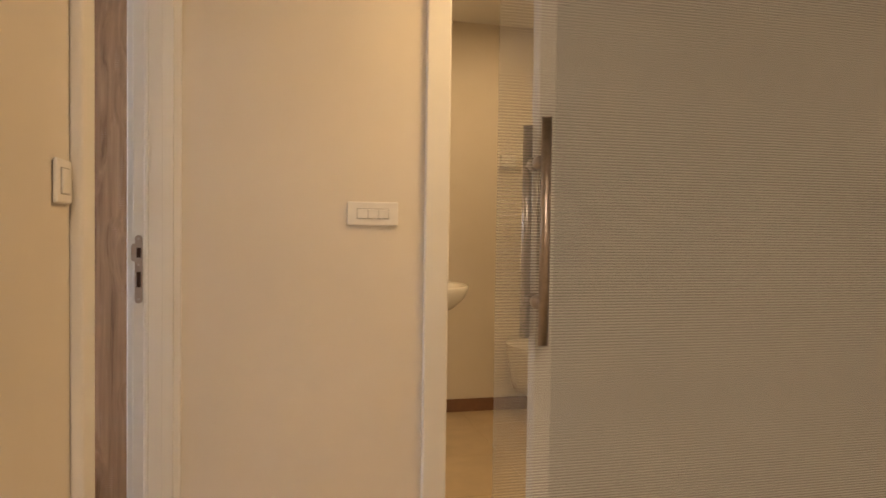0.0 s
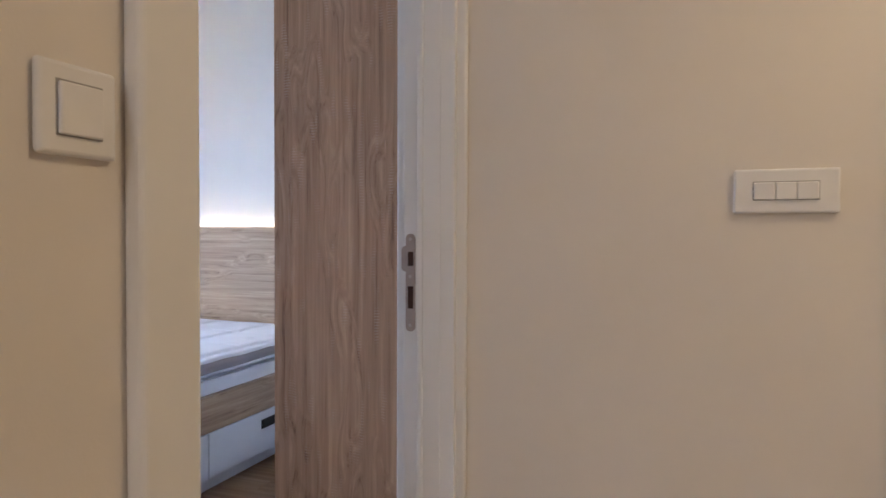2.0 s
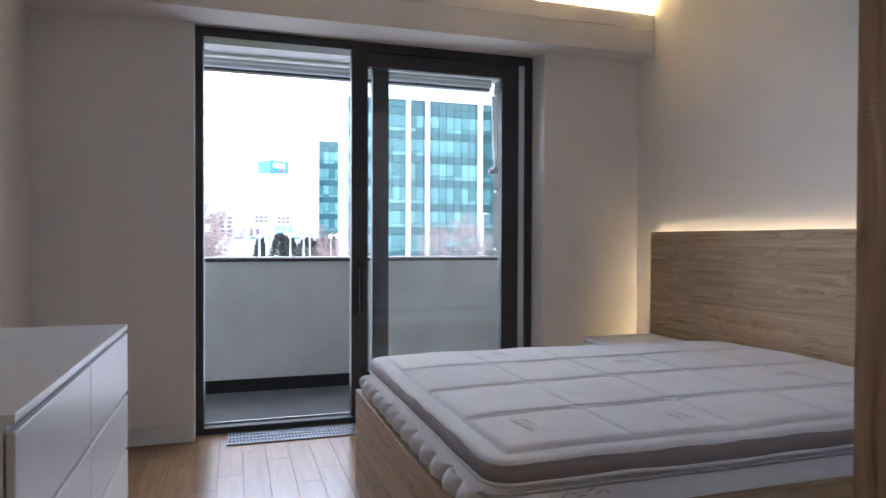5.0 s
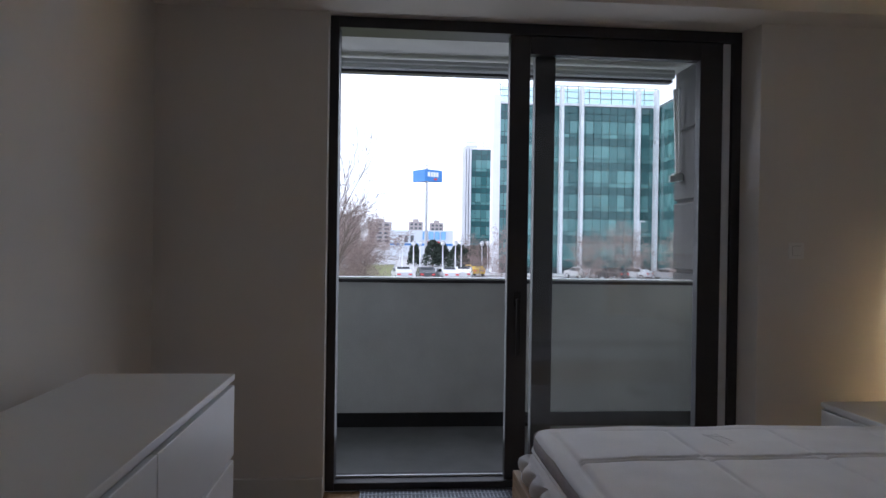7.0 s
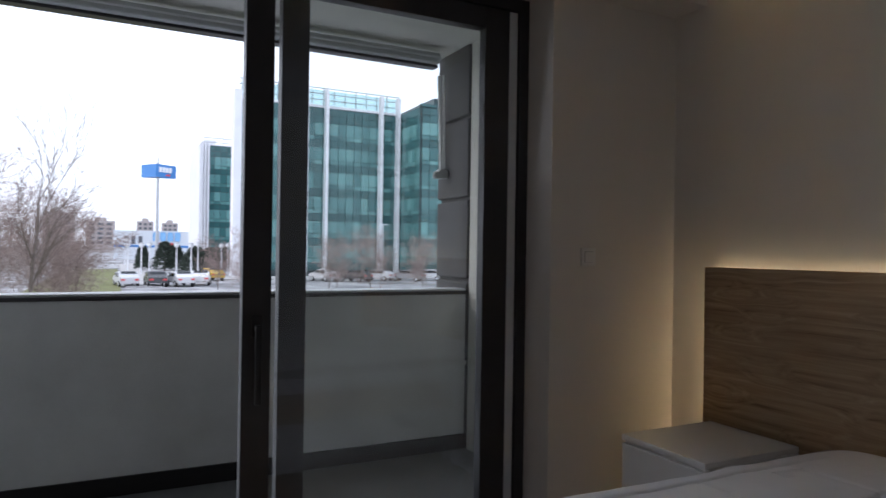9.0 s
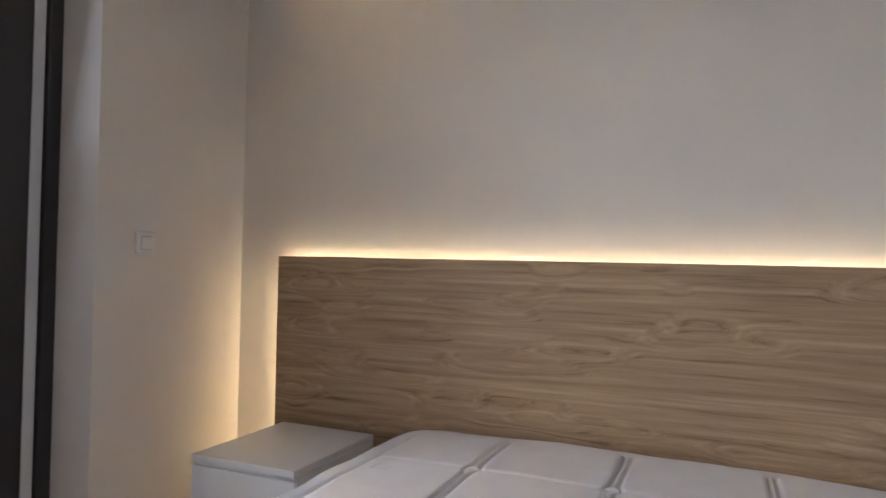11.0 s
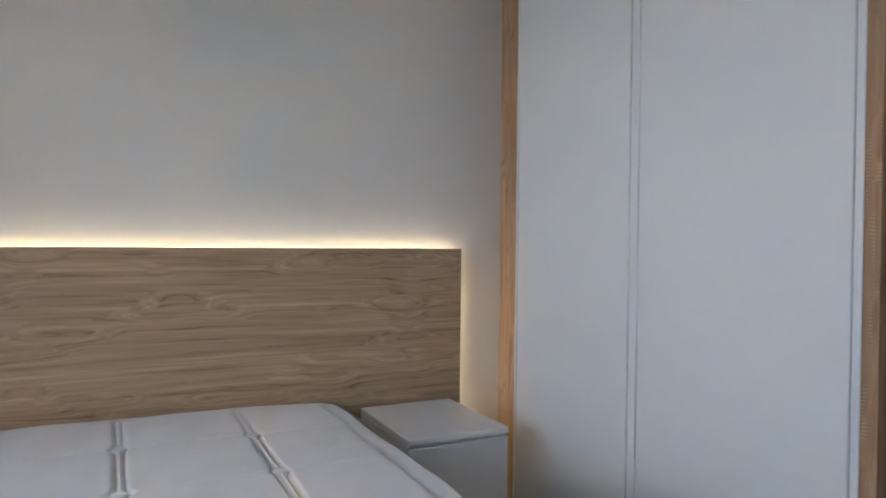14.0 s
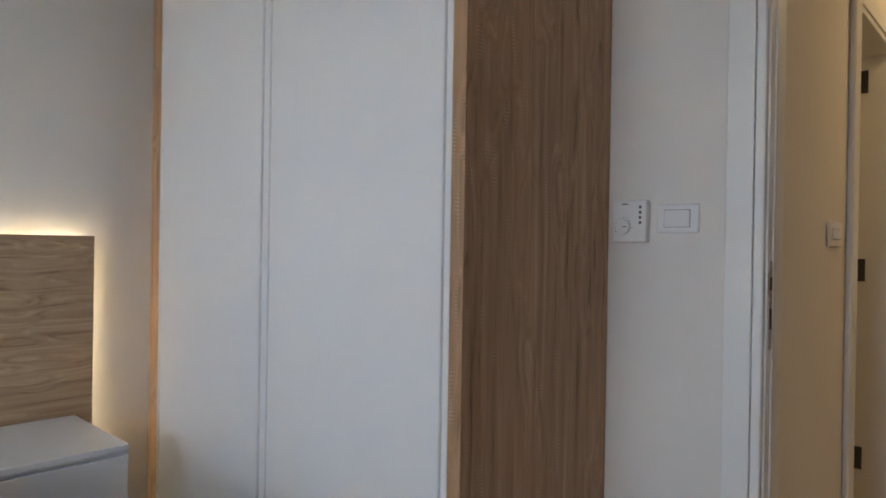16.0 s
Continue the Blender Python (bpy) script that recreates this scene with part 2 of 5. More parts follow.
M_ALU = plain("anthracite_aluminium", (0.035, 0.033, 0.036), 0.42, vary=0.12, scale=10)
M_PALEALU = plain("pale_aluminium", (0.62, 0.64, 0.66), 0.4, metal=0.6, vary=0.05)
M_STEEL = plain("brushed_steel", (0.50, 0.45, 0.42), 0.32, metal=1.0, vary=0.12, scale=60)
M_STRIKE = plain("matt_nickel", (0.40, 0.34, 0.30), 0.42, metal=0.45, vary=0.06, scale=40)
M_HOLE = plain("mortise_shade_brown", (0.035, 0.013, 0.008), 0.8)
M_GLOSSY = plain("glossy_white_plastic", (0.80, 0.79, 0.78), 0.08, vary=0.01, scale=20)
M_GLASS = glass("clear_glass", (0.985, 0.995, 0.99))
M_STRIPE = striped_glass()
M_FLOOR = parquet()
M_TILE = plain("beige_floor_tile", (0.52, 0.42, 0.28), 0.35, vary=0.10, scale=5)
M_BASEB = plain("white_baseboard", (0.72, 0.71, 0.68), 0.45, vary=0.02)
M_BROWNTILE = plain("brown_tile_skirting", (0.22, 0.12, 0.075), 0.4, vary=0.12, scale=15)
M_CERAMIC = plain("white_ceramic", (0.82, 0.81, 0.77), 0.12, vary=0.01)
M_BALC = plain("grey_balcony_tile", (0.16, 0.165, 0.17), 0.55, vary=0.15, scale=4)
M_RENDER = plain("rough_grey_render", (0.62, 0.63, 0.62), 0.9, vary=0.10, scale=2.2, bump_s=0.8, bump_scale=90)
M_PALERENDER = plain("pale_render", (0.62, 0.62, 0.58), 0.9, vary=0.05, scale=4, bump_s=0.3, bump_scale=90)
M_STONE = plain("dark_rusticated_render", (0.10, 0.10, 0.105), 0.92, vary=0.12, scale=8, bump_s=0.7, bump_scale=60)
M_CAP = plain("pale_metal_coping", (0.66, 0.68, 0.69), 0.5, vary=0.05)
M_GRATE = plain("galvanised_grate", (0.33, 0.36, 0.40), 0.45, metal=0.7, vary=0.1, scale=30)
M_GRATEBED = plain("grate_trough", (0.09, 0.10, 0.12), 0.6)
M_AWN = plain("awning_casing_grey", (0.42, 0.44, 0.44), 0.5, vary=0.06)
M_LED = glow("warm_led", (1.0, 0.87, 0.53), LED_S)
M_LEDS = glow("warm_led_side", (1.0, 0.80, 0.44), LED_S * 1.5)
M_LEDC = glow("warm_led_cove", (1.0, 0.72, 0.30), COVE_S)


def cloth(name, col, fine=420.0, strength=0.35, vary=0.04):
    m, nt, ln, bs = material(name)
    v = coords(nt, ln, (1, 1, 1))
    f = noise_node(nt, ln, v, 7.0, 5.0)
    ln.new(ramp(nt, ln, f, [(0.3, tuple(c * (1 - vary) for c in col)), (0.7, tuple(min(1, c * (1 + vary)) for c in col))]), bs.inputs["Base Color"])
    bs.inputs["Roughness"].default_value = 0.9
    bs.inputs["Sheen Weight"].default_value = 0.15
    vo = nt.new("ShaderNodeTexVoronoi")
    vo.inputs["Scale"].default_value = fine
    ln.new(v, vo.inputs["Vector"])
    bump(nt, ln, bs, vo.outputs["Distance"], strength, 0.0015)
    return m


M_TOP = cloth("white_knitted_ticking", (0.80, 0.79, 0.81), 260.0)
M_SIDE = cloth("taupe_mesh_border", (0.29, 0.25, 0.245), 500.0)
M_MATT = cloth("white_quilted_ticking", (0.80, 0.80, 0.82), 300.0)
M_PRINT = plain("grey_woven_label", (0.75, 0.74, 0.76), 0.9, vary=0.06, scale=60)

# ---- builders ----
ORIGIN = {}


def bx(bm, a, b, bev=0.0, seg=2):
    """Adds a box between two corners, with rounded edges if bev is given."""
    r = bmesh.ops.create_cube(bm, size=1)
    vs = r["verts"]
    for v in vs:
        v.co = Vector([a[i] if v.co[i] < 0 else b[i] for i in range(3)])
    if bev:
        es = list({e for v in vs for e in v.link_edges})
        bmesh.ops.bevel(bm, geom=es, offset=bev, segments=seg, affect="EDGES", profile=0.5)
    return bm


def box_bm(a, b, bev=0.0, seg=2):
    lo = [min(p, q) for p, q in zip(a, b)]
    hi = [max(p, q) for p, q in zip(a, b)]
    return bx(bmesh.new(), lo, hi, bev, seg)


def rod(bm, p, q, r1, r2=None, n=12):
    """Adds a round bar from p to q."""
    p, q = Vector(p), Vector(q)
    d = q - p
    m = Matrix.Translation((p + q) / 2) @ d.to_track_quat("Z", "Y").to_matrix().to_4x4()
    bmesh.ops.create_cone(bm, cap_ends=True, segments=n, radius1=r1, radius2=r1 if r2 is None else r2, depth=d.length, matrix=m)
    return bm


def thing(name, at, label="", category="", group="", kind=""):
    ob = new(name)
    # outdoor things are shifted sideways with distance to line up in the camera's view
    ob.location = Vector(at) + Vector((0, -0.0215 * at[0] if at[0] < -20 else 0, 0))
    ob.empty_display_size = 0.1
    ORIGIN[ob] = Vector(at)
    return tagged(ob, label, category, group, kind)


def part(name, bm, mat, parent=None, label="", smooth=False):
    """Links a bmesh, given in world coordinates, as one mesh object under its thing."""
    me = bpy.data.meshes.new(name)
    o = ORIGIN[parent] if parent else Vector((0, 0, 0))
    bmesh.ops.translate(bm, verts=bm.verts, vec=-o)
    bm.to_mesh(me)
    bm.free()
    if mat:
        me.materials.append(mat)
    if smooth:
        me.polygons.foreach_set("use_smooth", [True] * len(me.polygons))
    ob = new(name, me)
    if parent:
        ob.parent = parent
        ORIGIN[ob] = o
    else:
        ORIGIN[ob] = o
    if label:
        ob["label"] = label
    return ob


def structure(name, bm, mat, label, category="wall"):
    return tagged(part(name, bm, mat), label, category, "", "structure")


def solid(name, a, b, mat, label, category="wall", bev=0.0):
    return structure(name, box_bm(a, b, bev), mat, label, category)

# ---- the large structure ----
# bedroom: x -3.75 .. -0.045, y 1.30 .. 4.925; vestibule east of it; bathroom north of the vestibule
ZC = 2.68
solid("wall_north", (-4.3, 4.925, -0.3), (-0.02, 5.12, 2.9), M_WALL, "plain white painted bedroom wall behind the bed")
solid("wall_south", (-4.3, 1.10, -0.3), (-0.02, 1.30, 2.9), M_WALL, "plain white painted bedroom wall behind the dresser")
solid("wall_west_pier", (-4.02, 4.227, -0.3), (-3.75, 4.925, 2.9), M_WALL, "white painted wall pier beside the balcony door")
solid("wall_west_side", (-4.02, 1.30, -0.3), (-3.84, 2.108, 2.9), M_WALL, "white painted wall beside the balcony door")
solid("wall_west_head", (-4.02, 2.108, 2.36), (-3.84, 4.227, 2.9), M_WALL, "white painted wall above the balcony door")
solid("wall_east_north", (-0.02, 2.80, -0.3), (0.065, 5.12, 2.9), M_WALL, "white painted partition wall beside the bedroom door")
solid("wall_east_south", (-0.02, -2.2, -0.3), (0.050, 1.99, 2.9), M_HALLWALL, "cream painted partition wall with a light switch")
solid("wall_east_head", (-0.02, 1.99, 2.09), (0.065, 2.80, 2.9), M_HALLWALL, "cream painted wall above the bedroom door")
solid("wall_hall_north", (0.065, 2.80, -0.3), (0.955, 2.915, 2.9), M_HALLWALL, "cream painted wall between two doorways")
solid("wall_hall_north_east", (1.78, 2.80, -0.3), (3.2, 2.915, 2.9), M_HALLWALL, "cream painted wall beside the bathroom door")
solid("wall_hall_north_head", (0.955, 2.80, 2.09), (1.78, 2.915, 2.9), M_HALLWALL, "cream painted wall above the bathroom door")
solid("wall_hall_east", (3.2, -2.2, -0.3), (3.35, 5.0, 2.9), M_HALLWALL, "plain cream wall closing the hall")
solid("wall_partition", (0.963, 1.74, -0.3), (3.2, 1.765, 2.9), M_PART, "grey-green painted partition behind the sliding glass door")
solid("wall_partition_head", (0.050, 1.74, 2.12), (0.963, 1.765, 2.9), M_HALLWALL, "cream painted wall above the passage")
solid("wall_living_south", (-0.045, -2.35, -0.3), (3.35, -2.2, 2.9), M_HALLWALL, "plain cream wall of the room behind")
solid("wall_bath_north", (0.065, 4.66, -0.3), (3.2, 5.0, 2.9), M_HALLWALL, "cream painted bathroom wall with brown tile skirting")
solid("ceiling_bedroom", (-4.02, 1.10, ZC), (-0.02, 5.12, ZC + 0.1), M_CEIL, "white painted bedroom ceiling", "ceiling")
solid("ceiling_hall", (0.065, -2.2, 2.52), (3.2, 4.86, 2.66), M_CEIL, "white painted hall ceiling", "ceiling")
bm = bmesh.new()
bx(bm, (-3.84, 1.302, 2.345), (-3.57, 4.923, 2.50), 0.003)
bx(bm, (-3.61, 1.302, 2.502), (-3.57, 4.923, 2.60), 0.003)
structure("ceiling_soffit", bm, M_WALL, "white plasterboard bulkhead with a light cove on top", "soffit")
trough = thing("led_strip", (-3.66, 3.1, 2.504), "warm yellow LED strip lying in the ceiling cove", "light strip")
part("strip_backing", box_bm((-3.70, 1.32, 2.504), (-3.675, 4.91, 2.512)), M_WHITE, trough)
part("diodes", box_bm((-3.697, 1.33, 2.513), (-3.678, 4.905, 2.518)), M_LEDC, trough, "glowing warm yellow diodes")

# baseboards
bm = bmesh.new()
bx(bm, (-3.8375, 1.32, 0.002), (-3.818, 2.108, 0.105), 0.004)
structure("baseboard", bm, M_BASEB, "white baseboard along the window wall", "baseboard")
structure("baseboard", box_bm((-3.82, 1.303, 0.002), (-0.05, 1.317, 0.115), 0.003), M_BASEB, "white baseboard behind the dresser", "baseboard")
structure("baseboard", box_bm((-3.747, 4.235, 0.002), (-3.733, 4.92, 0.115), 0.003), M_BASEB, "white baseboard beside the nightstand", "baseboard")
structure("baseboard", box_bm((1.0, 4.645, 0.002), (3.19, 4.658, 0.085), 0.002), M_BROWNTILE, "brown tile skirting round the bathroom", "baseboard")

# floors
floor = solid("floor_hall", (-0.045, -2.2, -0.12), (3.2, 4.86, -0.001), M_TILE, "beige stone-look tiled floor", "floor")
bm = bmesh.new()
for i in range(4):
    for j in range(4):
        bx(bm, (1.0 + 0.56 * i, 2.80 + 0.52 * j, -0.002), (1.0 + 0.56 * i + 0.556, 2.80 + 0.52 * j + 0.516, 0.002), 0.0008, 1)
tagged(part("tile", bm, M_TILE, floor), kind="stuff")

# ---- doorway of the bedroom ----
door1 = thing("door_1", (0.01, 2.4, 0.0), "white lacquered door frame of the bedroom, door leaf open", "door frame", "", "structure")
bm = bmesh.new()
bx(bm, (-0.036, 2.776, 0), (-0.014, 2.80, 2.09), 0.004)
bx(bm, (-0.017, 2.7715, 0), (0.020, 2.80, 2.09), 0.0015)
bx(bm, (0.016, 2.7675, 0), (0.030, 2.80, 2.09), 0.003)
bx(bm, (0.026, 2.7705, 0), (0.070, 2.80, 2.09), 0.001)
part("jamb", bm, M_FRAME, door1)
bm = bmesh.new()
bx(bm, (-0.036, 1.99, 0), (0.053, 2.023, 2.09), 0.004)
part("jamb", bm, M_FRAME, door1)
part("head_jamb", box_bm((-0.036, 2.023, 2.06), (0.066, 2.766, 2.09), 0.004), M_FRAME, door1)
part("casing", box_bm((0.0490, 1.934, 0), (0.074, 2.020, 2.15), 0.008, 4), M_FRAME, door1)
part("casing", box_bm((0.0685, 2.772, 0), (0.102, 2.7995, 2.15), 0.002), M_FRAME, door1)
part("casing", box_bm((0.099, 2.784, 0), (0.124, 2.7995, 2.15), 0.006, 3), M_FRAME, door1)
part("casing", box_bm((0.066, 2.020, 2.075), (0.088, 2.772, 2.15), 0.004), M_FRAME, door1)
part("casing", box_bm((-0.034, 2.802, 0), (-0.021, 2.868, 2.15), 0.003), M_FRAME, door1)
part("casing", box_bm((-0.034, 1.922, 0), (-0.021, 1.988, 2.15), 0.003), M_FRAME, door1)
part("casing", box_bm((-0.034, 1.988, 2.092), (-0.021, 2.802, 2.15), 0.003), M_FRAME, door1)


def strike_plate():
    x0, x1, z0, z1, y = -0.0105, 0.0115, 0.937, 1.153, 2.7715
    bm = bmesh.new()
    r, c = (x1 - x0) / 2, (x0 + x1) / 2
    holes = [(0.988, 1.037), (1.082, 1.113)]
    outline = [(c + r * math.cos(a), z1 - r + r * math.sin(a)) for a in [math.pi * k / 10 for k in range(11)]]
    outline += [(c - r * math.cos(a), z0 + r - r * math.sin(a)) for a in [math.pi * k / 10 for k in range(11)]]
    f = bm.faces.new([bm.verts.new((p[0], y, p[1])) for p in outline])
    ext = bmesh.ops.extrude_face_region(bm, geom=[f])
    bmesh.ops.translate(bm, verts=[v for v in ext["geom"] if isinstance(v, bmesh.types.BMVert)], vec=(0, -0.0025, 0))
    lip = [(x0 + 0.001, 1.068), (x0 + 0.001, 1.127), (x0 - 0.007, 1.124), (x0 - 0.0105, 1.119), (x0 - 0.0105, 1.076), (x0 - 0.007, 1.071)]
    f = bm.faces.new([bm.verts.new((p[0], y - 0.0008, p[1])) for p in lip])
    ext = bmesh.ops.extrude_face_region(bm, geom=[f])
    bmesh.ops.translate(bm, verts=[v for v in ext["geom"] if isinstance(v, bmesh.types.BMVert)], vec=(0, -0.0016, 0))
    bmesh.ops.recalc_face_normals(bm, faces=bm.faces)
    pl = part("strike_plate", bm, M_STRIKE, door1, "matt nickel strike plate with two slots")
    # near-black blocks on the plate stand in for the shade inside the slots
    for z in holes:
        part("slot", box_bm((x0 + 0.0055, y - 0.0035, z[0]), (x1 - 0.004, y - 0.0005, z[1])), M_HOLE, pl, "mortise slot, its shade drawn as a dark block")
    for z in (1.141, 1.059, 0.951):
        part("screw", rod(bmesh.new(), (c, y - 0.0042, z), (c, y - 0.002, z), 0.0035, n=14), M_STEEL, pl)


strike_plate()

# ---- doorway of the bathroom ----
door2 = thing("door_2", (1.37, 2.85, 0.0), "white bathroom door frame, hinged leaf standing open inside", "door", "", "structure")
part("jamb", box_bm((0.965, 2.80, 0), (1.010, 2.92, 2.09), 0.004), M_FRAME, door2)
part("jamb", box_bm((1.735, 2.79, 0), (1.78, 2.92, 2.09), 0.004), M_FRAME, door2)
part("head_jamb", box_bm((1.003, 2.79, 2.05), (1.735, 2.92, 2.09), 0.004), M_FRAME, door2)
part("casing", box_bm((0.920, 2.777, 0), (1.008, 2.7995, 2.14), 0.008, 4), M_FRAME, door2)
part("casing", box_bm((1.74, 2.783, 0), (1.83, 2.7995, 2.14), 0.005), M_FRAME, door2)
part("casing", box_bm((1.009, 2.783, 2.07), (1.74, 2.7895, 2.14), 0.004), M_FRAME, door2)
leaf = part("leaf", box_bm((1.742, 2.93, 0.01), (1.782, 3.62, 2.05), 0.004), M_FRAME, door2, "white door leaf swung open into the bathroom")
for z in (0.258, 1.098, 1.938):
    h = bmesh.new()
    bx(h, (1.728, 2.885, z - 0.05), (1.7345, 2.921, z + 0.05), 0.001)
    rod(h, (1.728, 2.925, z - 0.05), (1.728, 2.925, z + 0.05), 0.007)
    part("hinge", h, M_ALU, door2, "dark grey steel hinge")

# ---- balcony door ----
win = thing("window_1", (-3.93, 3.17, 0.0), "anthracite aluminium sliding balcony door, slid open", "balcony door", "", "structure")
Y0, Y1, ZT = 2.108, 4.227, 2.358
part("frame_stile", box_bm((-4.08, Y0, 0.0), (-3.93, Y0 + 0.045, ZT), 0.003), M_ALU, win)
part("frame_stile", box_bm((-4.08, Y1 - 0.048, 0.0), (-3.93, Y1, ZT), 0.003), M_ALU, win)
part("frame_head", box_bm((-4.08, Y0 + 0.045, ZT - 0.055), (-3.93, Y1 - 0.045, ZT), 0.003), M_ALU, win)
part("threshold", box_bm((-4.08, Y0 + 0.045, 0.0), (-3.93, Y1 - 0.045, 0.04), 0.003), M_ALU, win)
part("threshold_rail", box_bm((-4.02, Y0 + 0.05, 0.041), (-4.005, Y1 - 0.05, 0.05)), M_PALEALU, win)
part("fixed_sash", box_bm((-4.07, 3.156, 0.04), (-4.01, 3.262, ZT - 0.055), 0.003), M_ALU, win)
part("sash_rail", box_bm((-4.07, 3.262, ZT - 0.115), (-4.01, Y1 - 0.046, ZT - 0.056), 0.003), M_ALU, win)
part("sash_rail", box_bm((-4.07, 3.262, 0.041), (-4.01, Y1 - 0.046, 0.11), 0.003), M_ALU, win)
part("pane", box_bm((-4.044, 3.255, 0.10), (-4.036, Y1 - 0.05, ZT - 0.11)), M_GLASS, win, "clear insulating glass").visible_shadow = False
part("sliding_sash", box_bm((-3.995, 3.010, 0.045), (-3.94, 3.114, ZT - 0.058), 0.003), M_ALU, win)
part("sash_rail", box_bm((-3.995, 3.118, ZT - 0.15), (-3.94, 4.010, ZT - 0.058), 0.003), M_ALU, win)
part("sash_rail", box_bm((-3.995, 3.118, 0.045), (-3.94, 4.010, 0.14), 0.003), M_ALU, win)
part("sash_stile", box_bm((-4.066, 4.075, 0.111), (-4.008, Y1 - 0.047, ZT - 0.116), 0.003), M_ALU, win)
part("sliding_sash", box_bm((-3.995, 4.010, 0.045), (-3.94, 4.131, ZT - 0.058), 0.003), M_ALU, win)
part("edge_profile", box_bm((-3.992, 4.132, 0.045), (-3.942, 4.174, ZT - 0.058), 0.004), M_CAP, win, "bright aluminium edge profile")
part("pane", box_bm((-3.972, 3.11, 0.13), (-3.964, 4.02, ZT - 0.14)), M_GLASS, win, "clear insulating glass").visible_shadow = False
hb = bmesh.new()
bx(hb, (-3.938, 3.043, 0.92), (-3.930, 3.081, 1.00), 0.003)
bx(hb, (-3.93, 3.053, 0.945), (-3.893, 3.071, 0.965), 0.004)
bx(hb, (-3.91, 3.051, 0.68), (-3.892, 3.073, 0.965), 0.006)
part("handle", hb, M_BLACK, win, "dark lever handle of the sliding door")

# floor grille of the convector under the balcony door
grate = thing("floor_grille", (-3.75, 3.1, 0.0), "grey metal convector grille set into the parquet", "floor grille")
part("trough", box_bm((-3.925, 2.285, 0.0015), (-3.69, 4.1, 0.003)), M_GRATEBED, grate)
part("edge_frame", bx(bx(bmesh.new(), (-3.925, 2.28, 0.002), (-3.918, 4.1, 0.008)), (-3.697, 2.28, 0.002), (-3.69, 4.1, 0.008)), M_GRATE, grate)
bm = bmesh.new()
for i in range(95):
    y = 2.285 + i * 0.0192
    bx(bm, (-3.918, y, 0.002), (-3.697, y + 0.006, 0.0075))
for k in range(1, 4):
    bx(bm, (-3.918 + 0.055 * k, 2.285, 0.003), (-3.914 + 0.055 * k, 4.1, 0.0085))
tagged(part("slat", bm, M_GRATE, grate), kind="stuff")

# ---- balcony ----
balc = solid("balcony_floor", (-5.62, -1.0, -0.30), (-4.08, 4.75, -0.09), M_BALC, "grey tiled balcony floor", "balcony floor")
solid("balcony_slab_above", (-5.9, -1.0, 2.66), (-4.02, 5.2, 2.9), M_PALERENDER, "pale rendered balcony soffit above", "ceiling")
solid("wall_facade", (-4.08, -1.0, -0.3), (-4.02, 2.112, 2.66), M_PALERENDER, "pale rendered outer wall by the balcony")
solid("wall_facade_north", (-4.08, 4.227, -0.3), (-4.02, 5.12, 2.66), M_PALERENDER, "pale rendered outer wall by the balcony")
solid("wall_facade_head", (-4.08, 2.112, 2.358), (-4.02, 4.227, 2.66), M_PALERENDER, "pale rendered outer wall above the balcony door")
par = thing("balcony_parapet", (-5.5, 2.0, -0.09), "rough grey rendered balcony parapet with metal coping", "parapet", "", "structure")
part("wall", box_bm((-5.58, -1.0, -0.09), (-5.42, 4.75, 0.955)), M_RENDER, par)
part("coping_edge", box_bm((-5.60, -1.0, 0.956), (-5.405, 4.75, 0.978), 0.003), M_ALU, par, "dark edge of the coping")
part("coping", box_bm((-5.60, -1.0, 0.979), (-5.42, 4.75, 0.992), 0.003), M_CAP, par, "pale sheet metal coping")
part("skirting", box_bm((-5.418, -1.0, -0.09), (-5.403, 4.75, 0.012), 0.002), M_BLACK, par, "black tile skirting")
solid("wall_balcony_south", (-5.9, -1.2, -0.3), (-4.02, -1.0, 2.66), M_PALERENDER, "pale rendered wall closing the balcony")
solid("wall_balcony_north", (-5.40, 4.75, -0.3), (-4.02, 4.95, 2.66), M_PALERENDER, "pale rendered side wall of the balcony")
pil = thing("facade_pier", (-5.65, 4.85, -0.3), "dark rusticated facade pier with horizontal grooves", "pier", "", "structure")
for k in range(6):
    z0 = -0.63 + 0.56 * k
    part("block", box_bm((-5.88, 4.735, z0 + 0.012), (-5.41, 5.1, z0 + 0.548), 0.012), M_STONE, pil)
part("core", box_bm((-5.86, 4.76, -0.6), (-5.41, 5.08, 2.66)), M_STONE, pil)

awn = thing("roller_awning", (-5.62, 2.6, 2.43), "grey roller awning cassette under the slab with a folding arm", "awning")
part("cassette", box_bm((-5.70, -0.9, 2.545), (-5.57, 4.60, 2.618), 0.015, 3), M_AWN, awn)
part("front_rail", box_bm((-5.70, -0.9, 2.526), (-5.62, 4.60, 2.546), 0.004), M_ALU, awn, "dark front rail")
part("trim", box_bm((-5.572, -0.9, 2.578), (-5.563, 4.60, 2.589), 0.002), M_CAP, awn, "pale trim line")
bm = bmesh.new()
rod(bm, (-5.72, 4.66, 2.50), (-5.74, 4.70, 1.79), 0.014)
rod(bm, (-5.69, 4.68, 2.50), (-5.72, 4.71, 1.84), 0.009)
part("folding_arm", bm, M_CAP, awn, "pale folding arm")
bm = bx(bmesh.new(), (-5.77, 4.66, 1.77), (-5.70, 4.735, 1.83), 0.008)
part("arm_bracket", bx(bm, (-5.72, 4.62, 1.76), (-5.69, 4.68, 1.81), 0.005), M_AWN, awn)

